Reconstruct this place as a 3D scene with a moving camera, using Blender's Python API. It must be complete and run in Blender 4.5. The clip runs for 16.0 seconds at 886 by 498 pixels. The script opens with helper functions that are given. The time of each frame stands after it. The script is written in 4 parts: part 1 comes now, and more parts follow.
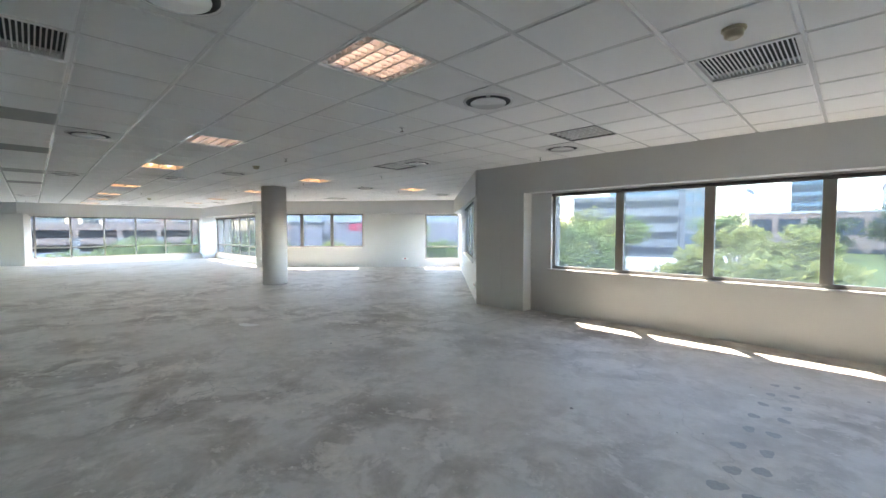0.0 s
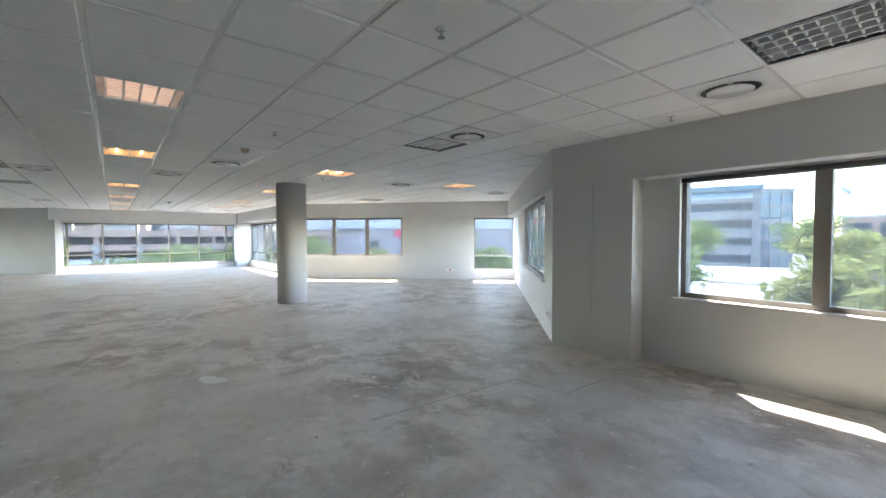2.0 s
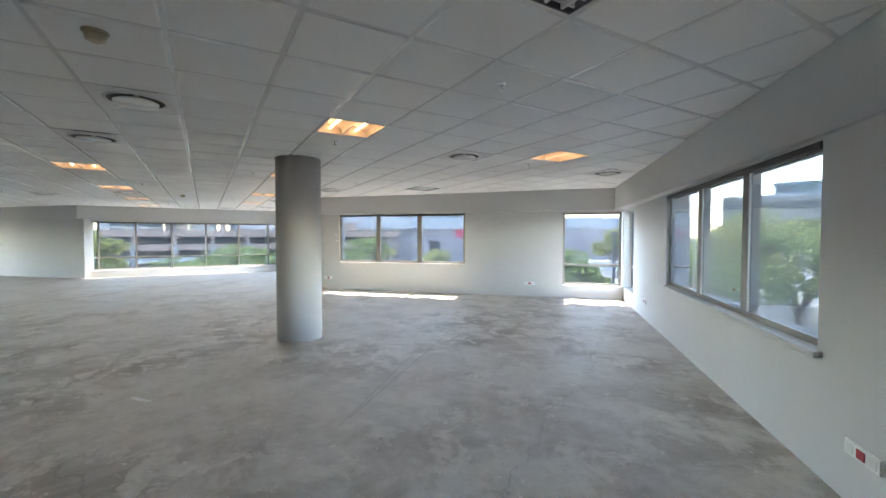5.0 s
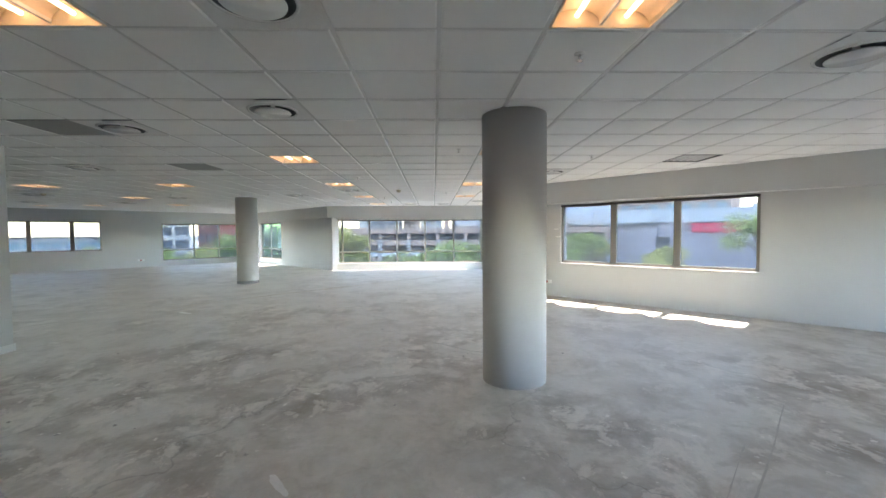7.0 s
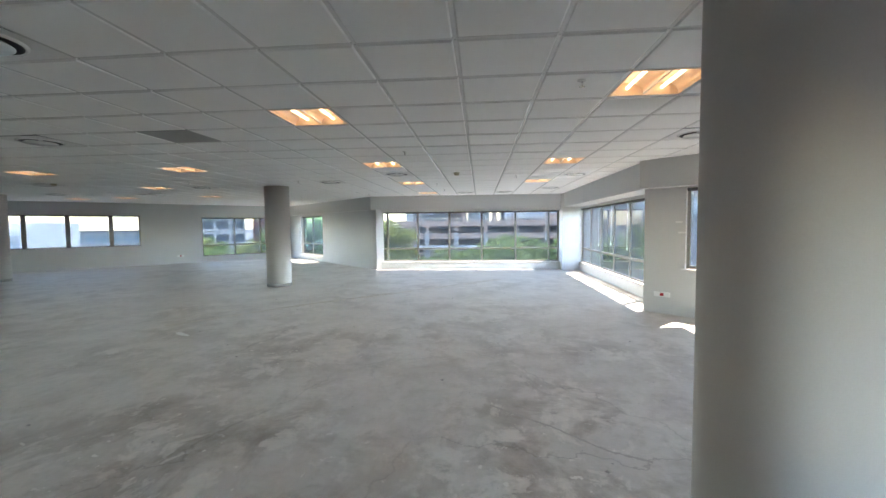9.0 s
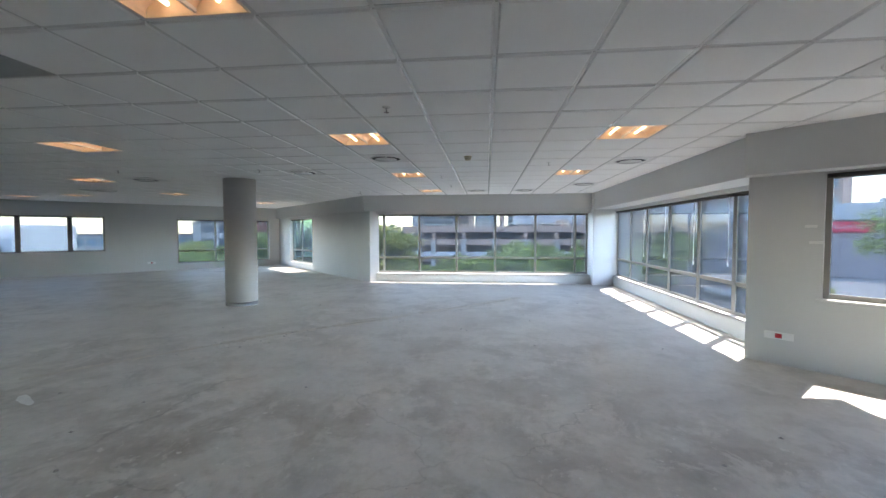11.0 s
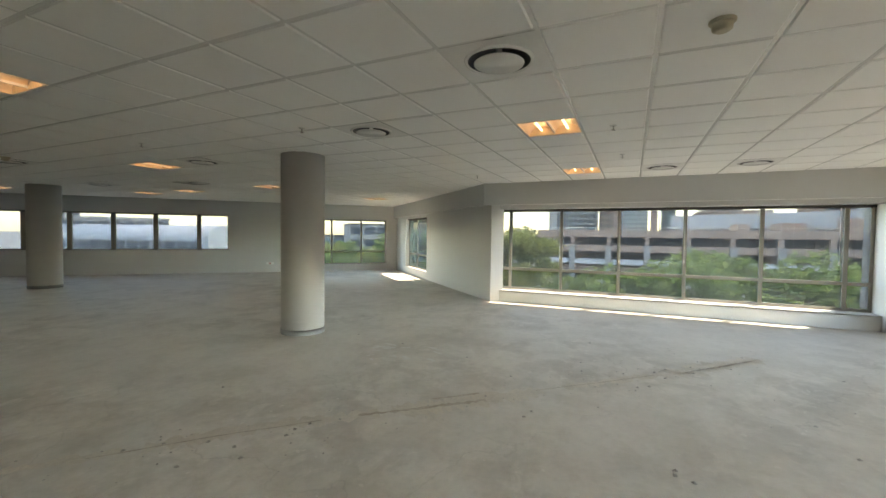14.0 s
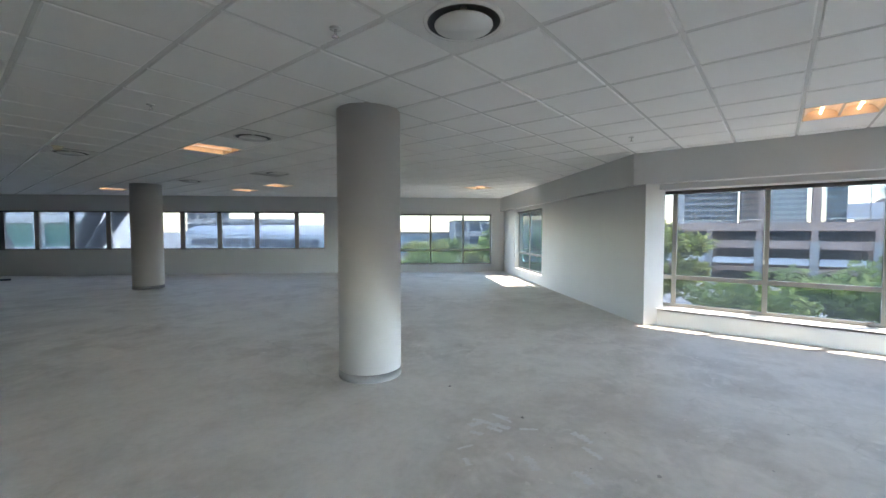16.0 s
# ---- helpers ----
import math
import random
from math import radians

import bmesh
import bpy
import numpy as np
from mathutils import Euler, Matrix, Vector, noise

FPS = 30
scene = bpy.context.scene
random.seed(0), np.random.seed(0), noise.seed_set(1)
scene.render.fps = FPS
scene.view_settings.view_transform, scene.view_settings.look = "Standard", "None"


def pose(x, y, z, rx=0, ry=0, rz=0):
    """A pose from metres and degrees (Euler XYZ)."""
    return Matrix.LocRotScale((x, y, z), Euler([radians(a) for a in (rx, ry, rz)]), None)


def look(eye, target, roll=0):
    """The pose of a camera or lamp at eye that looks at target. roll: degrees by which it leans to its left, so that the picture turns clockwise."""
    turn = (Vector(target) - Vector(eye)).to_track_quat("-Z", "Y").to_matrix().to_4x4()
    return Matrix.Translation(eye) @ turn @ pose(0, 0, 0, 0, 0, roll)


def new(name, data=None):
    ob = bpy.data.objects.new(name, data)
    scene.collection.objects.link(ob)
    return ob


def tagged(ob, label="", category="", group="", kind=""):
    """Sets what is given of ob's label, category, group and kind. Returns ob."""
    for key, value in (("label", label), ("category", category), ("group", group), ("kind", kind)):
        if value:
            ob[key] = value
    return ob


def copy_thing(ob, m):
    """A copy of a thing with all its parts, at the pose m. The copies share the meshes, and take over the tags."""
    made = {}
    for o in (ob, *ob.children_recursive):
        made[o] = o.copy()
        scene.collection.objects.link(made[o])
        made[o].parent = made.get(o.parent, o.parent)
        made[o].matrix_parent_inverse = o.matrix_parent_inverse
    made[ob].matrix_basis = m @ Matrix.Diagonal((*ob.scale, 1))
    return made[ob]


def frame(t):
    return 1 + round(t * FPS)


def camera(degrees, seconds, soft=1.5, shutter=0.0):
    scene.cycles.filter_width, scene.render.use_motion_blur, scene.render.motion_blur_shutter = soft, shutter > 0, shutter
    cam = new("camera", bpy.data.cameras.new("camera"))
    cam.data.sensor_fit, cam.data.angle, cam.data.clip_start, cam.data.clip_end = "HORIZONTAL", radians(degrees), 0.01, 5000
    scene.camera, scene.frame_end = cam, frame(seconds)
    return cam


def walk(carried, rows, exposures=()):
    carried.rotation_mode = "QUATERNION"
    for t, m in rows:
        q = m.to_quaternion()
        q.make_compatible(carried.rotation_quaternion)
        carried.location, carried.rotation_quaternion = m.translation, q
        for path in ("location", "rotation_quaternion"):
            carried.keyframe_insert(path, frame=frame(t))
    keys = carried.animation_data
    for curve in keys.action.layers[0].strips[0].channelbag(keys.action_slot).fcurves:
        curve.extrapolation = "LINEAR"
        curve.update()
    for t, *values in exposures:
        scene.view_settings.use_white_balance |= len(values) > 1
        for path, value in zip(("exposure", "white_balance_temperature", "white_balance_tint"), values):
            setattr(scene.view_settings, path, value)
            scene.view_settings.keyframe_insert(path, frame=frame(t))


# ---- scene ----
cam = camera(94.2, 16.0)
PATH = [
    (0, (-0.34, 0.225, 1.436), (-1.754, 1.636, 1.344), -0.0),
    (0.5, (-0.775, 0.662, 1.424), (-2.313, 1.938, 1.337), -0.0),
    (1, (-1.209, 1.034, 1.435), (-2.78, 2.27, 1.361), 0.1),
    (1.5, (-1.685, 1.396, 1.439), (-3.241, 2.65, 1.375), 0.1),
    (2, (-2.155, 1.761, 1.438), (-3.718, 3.008, 1.376), -0.1),
    (2.5, (-2.66, 2.083, 1.444), (-4.236, 3.313, 1.38), -0.4),
    (3, (-3.122, 2.413, 1.41), (-4.737, 3.59, 1.345), -0.6),
    (3.2, (-3.307, 2.52, 1.396), (-4.949, 3.661, 1.336), -0.7),
    (5.3, (-5.393, 3.78, 1.494), (-7.154, 4.724, 1.414), 0.4),
    (5.5, (-5.611, 3.865, 1.508), (-7.401, 4.751, 1.407), 0.5),
    (6, (-6.15, 3.978, 1.484), (-8.031, 4.653, 1.398), 0.5),
    (6.5, (-6.714, 4.055, 1.471), (-8.68, 4.416, 1.396), 0.1),
    (6.7, (-6.916, 4.014, 1.459), (-8.901, 4.248, 1.385), -0.0),
    (7, (-7.253, 4.013, 1.448), (-9.251, 4.057, 1.371), -0.4),
    (7.5, (-7.789, 3.915, 1.497), (-9.782, 3.771, 1.407), -0.8),
    (8, (-8.362, 3.786, 1.51), (-10.35, 3.586, 1.412), -0.9),
    (8.2, (-8.607, 3.733, 1.504), (-10.595, 3.545, 1.406), -1.0),
    (10.3, (-10.996, 3.469, 1.477), (-12.984, 3.292, 1.353), -0.1),
    (10.5, (-11.22, 3.447, 1.46), (-13.209, 3.254, 1.357), -0.1),
    (11, (-11.801, 3.406, 1.466), (-13.789, 3.195, 1.384), -0.1),
    (11.5, (-12.342, 3.377, 1.468), (-14.325, 3.127, 1.394), -0.2),
    (12, (-12.911, 3.286, 1.452), (-14.896, 3.055, 1.393), 0.2),
    (12.5, (-13.497, 3.241, 1.436), (-15.477, 2.969, 1.383), 0.7),
    (13, (-14.066, 3.122, 1.417), (-16.028, 2.735, 1.373), 1.0),
    (13.5, (-14.632, 2.985, 1.4), (-16.542, 2.392, 1.344), 1.0),
    (14, (-15.142, 2.748, 1.421), (-16.959, 1.914, 1.354), 0.7),
    (14.5, (-15.675, 2.429, 1.413), (-17.386, 1.398, 1.327), 0.4),
    (15, (-16.155, 2.127, 1.428), (-17.78, 0.964, 1.352), 0.3),
    (15.5, (-16.569, 1.777, 1.42), (-18.173, 0.584, 1.341), 0.2),
    (16, (-17.046, 1.515, 1.394), (-18.595, 0.253, 1.308), 0.0),
]
BASE, COOL, WARM = (7000, 11.5), (6450, 12), (9700, 6)
walk(cam, [(t, look(eye, target, roll)) for t, eye, target, roll in PATH],
     [(0, 6.5, *BASE), (3, 6.32, *BASE), (5.5, 6.10, *BASE), (8.2, 6.15, *BASE), (10.5, 5.54, *COOL), (11.7, 5.52, *COOL), (12.3, 5.34, *WARM), (13.9, 5.37, *WARM), (14.15, 5.56, *BASE), (16, 5.72, 6750, 11.5)])

# ---- exposure, world and sun ----
SUN_DIR = Vector((0.44, -0.45, -1.0))  # the way the sunlight travels
world = bpy.data.worlds.new("world")
scene.world = world
world.use_nodes = True
wn = world.node_tree.nodes
sky = wn.new("ShaderNodeTexSky")
sky.sky_type = 'NISHITA'
sky.sun_disc = False
sky.sun_elevation = math.asin(-SUN_DIR.normalized().z)
sky.sun_rotation = math.atan2(-SUN_DIR.x, -SUN_DIR.y)
sky.dust_density = 0.6
wn["Background"].inputs[1].default_value = 0.15
world.node_tree.links.new(sky.outputs[0], wn["Background"].inputs[0])
sun = new("sun", bpy.data.lights.new("sun", 'SUN'))
sun.data.energy = 0.5
sun.data.angle = radians(0.5)
sun.data.color = (1.0, 0.95, 0.88)
sun.matrix_world = look((0, 0, 30), Vector((0, 0, 30)) + SUN_DIR)

# ---- dimensions ----
H = 2.56            # ceiling


def ceil_z(x):
    """The ceiling grid sags slightly towards the west."""
    return H + 0.032 - 0.05 * min(1.0, max(0.0, (-10.5 - x) / 5.0))


GROUND = -4.6
TX, TY = -16.5, 1.95  # centre of one ceiling tile

# ---- materials ----


def material(name):
    m = bpy.data.materials.new(name)
    m.use_nodes = True
    nt = m.node_tree
    return m, nt, nt.nodes["Principled BSDF"], nt.nodes, nt.links


def coords(nodes, links, scale=(1, 1, 1)):
    tc = nodes.new("ShaderNodeTexCoord")
    mp = nodes.new("ShaderNodeMapping")
    mp.inputs["Scale"].default_value = scale
    links.new(tc.outputs["Object"], mp.inputs[0])
    return mp.outputs[0]


def noise_tex(nodes, links, vec, scale, detail=6, rough=0.6, dist=0.0):
    n = nodes.new("ShaderNodeTexNoise")
    n.inputs["Scale"].default_value = scale
    n.inputs["Detail"].default_value = detail
    n.inputs["Roughness"].default_value = rough
    n.inputs["Distortion"].default_value = dist
    links.new(vec, n.inputs["Vector"])
    return n.outputs["Fac"]


def ramp(nodes, links, fac, stops):
    r = nodes.new("ShaderNodeValToRGB")
    el = r.color_ramp.elements
    while len(el) < len(stops):
        el.new(0.5)
    for e, (p, c) in zip(el, stops):
        e.position = p
        e.color = (*c, 1) if len(c) == 3 else c
    links.new(fac, r.inputs[0])
    return r.outputs[0]


def mix(nodes, links, fac, a, b, mode='MIX'):
    m = nodes.new("ShaderNodeMix")
    m.data_type, m.blend_type = 'RGBA', mode
    for sock, v in ((m.inputs[0], fac), (m.inputs[6], a), (m.inputs[7], b)):
        if isinstance(v, (int, float)):
            sock.default_value = v
        elif isinstance(v, tuple):
            sock.default_value = (*v, 1)
        else:
            links.new(v, sock)
    return m.outputs[2]


def bump(nodes, links, height, bsdf, strength=0.2, distance=0.01):
    b = nodes.new("ShaderNodeBump")
    b.inputs["Strength"].default_value = strength
    b.inputs["Distance"].default_value = distance
    links.new(height, b.inputs["Height"])
    links.new(b.outputs[0], bsdf.inputs["Normal"])


def plain(name, col, rough=0.5, metal=0.0, vary=0.06, scale=3.0, grain=60.0, bump_s=0.08, spec=0.5):
    """Paint, plastic or metal with soft large variation and fine grain."""
    m, nt, b, n, l = material(name)
    v = coords(n, l)
    big = noise_tex(n, l, v, scale, 4)
    fine = noise_tex(n, l, v, grain, 3)
    lo = tuple(c * (1 - vary) for c in col)
    hi = tuple(min(1, c * (1 + vary)) for c in col)
    c1 = ramp(n, l, big, [(0.3, lo), (0.7, hi)])
    c2 = mix(n, l, 0.35, c1, ramp(n, l, fine, [(0.35, lo), (0.65, hi)]))
    l.new(c2, b.inputs["Base Color"])
    b.inputs["Roughness"].default_value = rough
    b.inputs["Metallic"].default_value = metal
    b.inputs["Specular IOR Level"].default_value = spec
    if bump_s:
        bump(n, l, fine, b, bump_s, 0.003)
    return m


def glow(name, col, strength):
    m, nt, b, n, l = material(name)
    b.inputs["Base Color"].default_value = (*col, 1)
    b.inputs["Emission Color"].default_value = (*col, 1)
    b.inputs["Emission Strength"].default_value = strength
    return m


def glass(name, tint):
    m, nt, b, n, l = material(name)
    out = n["Material Output"]
    n.remove(b)
    tr = n.new("ShaderNodeBsdfTransparent")
    tr.inputs[0].default_value = (*tint, 1)
    gl = n.new("ShaderNodeBsdfGlossy")
    gl.inputs["Roughness"].default_value = 0.02
    fr = n.new("ShaderNodeLayerWeight")
    fr.inputs[0].default_value = 0.12
    mx = n.new("ShaderNodeMixShader")
    l.new(fr.outputs["Facing"], mx.inputs[0])
    l.new(tr.outputs[0], mx.inputs[1])
    l.new(gl.outputs[0], mx.inputs[2])
    # pale haze mixed into the pane, stands in for veiling glare
    veil = n.new("ShaderNodeBsdfTranslucent")
    veil.inputs[0].default_value = (0.80, 0.88, 0.92, 1)
    mx2 = n.new("ShaderNodeMixShader")
    v = coords(n, l)
    l.new(ramp(n, l, noise_tex(n, l, v, 1.7, 5), [(0.3, (0.003, 0.003, 0.003)), (0.7, (0.006, 0.006, 0.006))]), mx2.inputs[0])
    l.new(mx.outputs[0], mx2.inputs[1])
    l.new(veil.outputs[0], mx2.inputs[2])
    l.new(mx2.outputs[0], out.inputs[0])
    return m


def concrete_floor():
    m, nt, b, n, l = material("bare concrete screed")
    v = coords(n, l)
    big = noise_tex(n, l, v, 0.28, 4, 0.5, 0.3)
    mid = noise_tex(n, l, v, 0.95, 7, 0.6, 0.5)
    small = noise_tex(n, l, v, 5.2, 9, 0.70, 0.5)
    fine = noise_tex(n, l, v, 14, 7, 0.7)
    grit = noise_tex(n, l, v, 75, 4, 0.6)
    base = ramp(n, l, mid, [(0.30, (0.47, 0.445, 0.41)), (0.45, (0.60, 0.58, 0.55)), (0.58, (0.67, 0.655, 0.63)), (0.72, (0.71, 0.70, 0.68))])
    base = mix(n, l, ramp(n, l, big, [(0.36, (0, 0, 0)), (0.66, (0.7, 0.7, 0.7))]), base, (0.66, 0.655, 0.64))
    # the eastern bay is stained and worn, the western one smoother
    sep = n.new("ShaderNodeSeparateXYZ")
    l.new(v, sep.inputs[0])
    mr = n.new("ShaderNodeMapRange")
    mr.inputs["From Min"].default_value, mr.inputs["From Max"].default_value = -17.0, -12.0
    mr.inputs["To Min"].default_value, mr.inputs["To Max"].default_value = 0.45, 0.95
    l.new(sep.outputs[0], mr.inputs["Value"])
    rough_zone = mr.outputs[0]
    area = ramp(n, l, noise_tex(n, l, v, 0.42, 3), [(0.40, (0.2, 0.2, 0.2)), (0.58, (1, 1, 1))])
    area = mix(n, l, 1.0, area, rough_zone, 'MULTIPLY')
    # soft dirt clouds with ragged rims
    dk = noise_tex(n, l, v, 1.5, 10, 0.66, 0.35)
    dkm = ramp(n, l, dk, [(0.45, (0, 0, 0)), (0.52, (0.5, 0.5, 0.5)), (0.63, (0.95, 0.95, 0.95))])
    base = mix(n, l, mix(n, l, 1.0, dkm, area, 'MULTIPLY'), base, (0.31, 0.275, 0.24))
    # rubbed pale skin
    sc = noise_tex(n, l, coords(n, l, (1.0, 1.2, 1)), 2.4, 11, 0.70, 0.45)
    scm = ramp(n, l, sc, [(0.535, (0, 0, 0)), (0.56, (0.6, 0.6, 0.6)), (0.64, (1.0, 1.0, 1.0))])
    base = mix(n, l, mix(n, l, 1.0, scm, area, 'MULTIPLY'), base, (0.76, 0.74, 0.71))
    base = mix(n, l, mix(n, l, 0.5, rough_zone, (0.3, 0.3, 0.3)), base, ramp(n, l, small, [(0.34, (0.78, 0.76, 0.73)), (0.50, (0.97, 0.965, 0.96)), (0.62, (1, 1, 1))]), 'MULTIPLY')
    base = mix(n, l, 0.30, base, ramp(n, l, fine, [(0.3, (0.74, 0.73, 0.71)), (0.6, (1, 1, 1))]), 'MULTIPLY')
    # splashes of plaster, a few centimetres wide
    spk = noise_tex(n, l, v, 9.0, 4, 0.55)
    spm = ramp(n, l, spk, [(0.665, (0, 0, 0)), (0.685, (0.9, 0.9, 0.9))])
    base = mix(n, l, mix(n, l, 1.0, spm, area, 'MULTIPLY'), base, (0.80, 0.79, 0.77))
    base = mix(n, l, ramp(n, l, grit, [(0.68, (0, 0, 0)), (0.74, (0.5, 0.5, 0.5))]), base, (0.62, 0.60, 0.57))
    # hairline cracks
    vo = n.new("ShaderNodeTexVoronoi")
    vo.feature = 'DISTANCE_TO_EDGE'
    vo.inputs["Scale"].default_value = 0.33
    wob = n.new("ShaderNodeVectorMath")
    nz = n.new("ShaderNodeTexNoise")
    nz.inputs["Scale"].default_value = 2.5
    nz.inputs["Detail"].default_value = 6
    l.new(v, nz.inputs["Vector"])
    wob.operation = 'MULTIPLY_ADD'
    l.new(nz.outputs["Color"], wob.inputs[0])
    wob.inputs[1].default_value = (0.7, 0.7, 0)
    l.new(v, wob.inputs[2])
    l.new(wob.outputs[0], vo.inputs["Vector"])
    crack = ramp(n, l, vo.outputs["Distance"], [(0.0, (0.45, 0.45, 0.45)), (0.004, (0, 0, 0))])
    base = mix(n, l, mix(n, l, 1.0, crack, area, 'MULTIPLY'), base, (0.12, 0.11, 0.10))
    base = mix(n, l, 1.0, base, (1.0, 0.964, 0.918), "MULTIPLY")
    l.new(base, b.inputs["Base Color"])
    l.new(ramp(n, l, mid, [(0.3, (0.40, 0.40, 0.40)), (0.7, (0.56, 0.56, 0.56))]), b.inputs["Roughness"])
    b.inputs["Specular IOR Level"].default_value = 0.5
    bump(n, l, mix(n, l, 0.5, fine, mid), b, 0.12, 0.01)
    return m


def foliage(name, c_lo, c_hi):
    m, nt, b, n, l = material(name)
    gi = n.new("ShaderNodeNewGeometry")
    l.new(ramp(n, l, gi.outputs["Random Per Island"], [(0.0, c_lo), (1.0, c_hi)]), b.inputs["Base Color"])
    b.inputs["Roughness"].default_value = 0.6
    tl = n.new("ShaderNodeBsdfTranslucent")
    l.new(b.inputs["Base Color"].links[0].from_socket, tl.inputs[0])
    mx = n.new("ShaderNodeMixShader")
    mx.inputs[0].default_value = 0.58
    l.new(b.outputs[0], mx.inputs[1])
    l.new(tl.outputs[0], mx.inputs[2])
    l.new(mx.outputs[0], n["Material Output"].inputs[0])
    return m


M_WALL = plain("off-white wall paint", (0.60, 0.605, 0.59), 0.62, vary=0.035, scale=0.9, grain=140, bump_s=0.05)
M_TRIM = plain("white gloss paint", (0.78, 0.78, 0.76), 0.4, vary=0.03)
M_TILE = plain("mineral fibre ceiling tile", (0.87, 0.87, 0.86), 0.85, vary=0.03, scale=0.8, grain=220, bump_s=0.25)
M_BAR = plain("white enamelled steel", (0.82, 0.82, 0.81), 0.22, vary=0.02, bump_s=0.0)
M_COL = plain("grey column paint", (0.54, 0.515, 0.49), 0.6, vary=0.04, scale=1.5, grain=120)
M_FLOOR = concrete_floor()
M_ALU = plain("champagne aluminium", (0.25, 0.235, 0.21), 0.45, 0.25, vary=0.05, scale=6)
M_SILL = plain("white window sill", (0.58, 0.58, 0.565), 0.4, vary=0.04)
M_BLIND = plain("dark roller blind", (0.06, 0.058, 0.055), 0.6, vary=0.1)
M_GLASS = glass("grey tinted glass", (0.215, 0.221, 0.223))
M_GLASS_G = glass("green tinted glass", (0.14, 0.195, 0.172))
M_DARK = plain("black for shaded void", (0.02, 0.02, 0.02), 0.8)
M_GRILLE = plain("white grille enamel", (0.72, 0.72, 0.71), 0.5)
# white reflectors; the tubes' warm glow is put into this colour
M_REFL = plain("light reflector in warm glow tint", (0.80, 0.67, 0.54), 0.35, vary=0.05)
M_SPEC = plain("satin aluminium louvre", (0.72, 0.66, 0.62), 0.3, 0.6, vary=0.05)
M_TUBE = glow("warm fluorescent tube", (1.0, 0.66, 0.37), 0.13)
M_TUBE_DIM = glow("dim fluorescent tube", (1.0, 0.80, 0.70), 0.05)
M_CHROME = plain("chrome", (0.7, 0.7, 0.7), 0.2, 0.9, vary=0.03)
M_RED = plain("red socket plastic", (0.42, 0.02, 0.03), 0.4)
M_CREAM = plain("yellowed white plastic", (0.50, 0.45, 0.33), 0.45)
M_ASPH = plain("asphalt", (0.10, 0.10, 0.10), 0.9, vary=0.15, scale=0.4, grain=12)
M_PAVE = plain("concrete paving", (0.40, 0.385, 0.36), 0.85, vary=0.1, scale=0.5, grain=10)
M_GRASS = plain("lawn", (0.16, 0.21, 0.05), 0.9, vary=0.25, scale=0.8, grain=20)
M_CONC = plain("pinkish precast concrete", (0.52, 0.37, 0.30), 0.8, vary=0.08, scale=0.3, grain=8)
M_PALE = plain("pale render", (0.46, 0.45, 0.44), 0.8, vary=0.06, scale=0.3)
M_WHITE = plain("white shade cloth", (0.78, 0.77, 0.74), 0.8, vary=0.05)
M_MALL = plain("mauve grey cladding", (0.44, 0.40, 0.43), 0.6, vary=0.1, scale=0.25)
M_MALLB = plain("light blue grey cladding", (0.60, 0.63, 0.67), 0.5, vary=0.06, scale=0.25)
M_SIGN = plain("crimson sign panel", (0.80, 0.03, 0.10), 0.5)
M_BGLASS = plain("blue curtain glass", (0.20, 0.31, 0.40), 0.2, 0.2, vary=0.2, scale=0.3)
M_GGLASS = plain("green tinted glazing", (0.10, 0.26, 0.23), 0.2, 0.1, vary=0.2, scale=0.5)
M_DKWIN = plain("dark window glass", (0.075, 0.095, 0.125), 0.15, vary=0.3, scale=0.4)
# steel parts; also painted shade in diffusers, unlit lights and the garage
M_STEEL_SHADE = plain("dark grey steel and painted shade", (0.09, 0.09, 0.10), 0.5, 0.3)
M_BARK = plain("grey brown bark", (0.16, 0.12, 0.09), 0.9, vary=0.25, scale=8)
M_LEAF = foliage("yellow green leaves", (0.34, 0.37, 0.11), (0.62, 0.61, 0.24))
M_LEAF2 = foliage("fresh green leaves", (0.22, 0.30, 0.09), (0.46, 0.54, 0.20))
M_LEAF3 = foliage("dark green leaves", (0.05, 0.09, 0.025), (0.14, 0.19, 0.05))
M_CARW = plain("white car paint", (0.75, 0.75, 0.75), 0.25)
M_CARD = plain("dark car paint", (0.05, 0.055, 0.07), 0.25)
M_RUBBER = plain("tyre rubber", (0.02, 0.02, 0.02), 0.8)

# ---- mesh helpers ----


def mesh_of(name, bm, *mats):
    me = bpy.data.meshes.new(name)
    bm.to_mesh(me)
    bm.free()
    for m in mats:
        me.materials.append(m)
    return me


def thing(name, bm, mat, label="", category="", group="", kind=""):
    mats = mat if isinstance(mat, (list, tuple)) else [mat]
    return tagged(new(name, mesh_of(name, bm, *mats)), label, category, group, kind)


def empty(name, m, label="", category="", group="", kind=""):
    ob = new(name)
    ob.empty_display_size = 0.2
    ob.matrix_world = m
    return tagged(ob, label, category, group, kind)


def part(name, bm, mat, parent, label=""):
    """Links a bmesh in the parent's coordinates as one mesh under it."""
    mats = mat if isinstance(mat, (list, tuple)) else [mat]
    ob = new(name, mesh_of(name, bm, *mats))
    ob.parent = parent
    return tagged(ob, label)


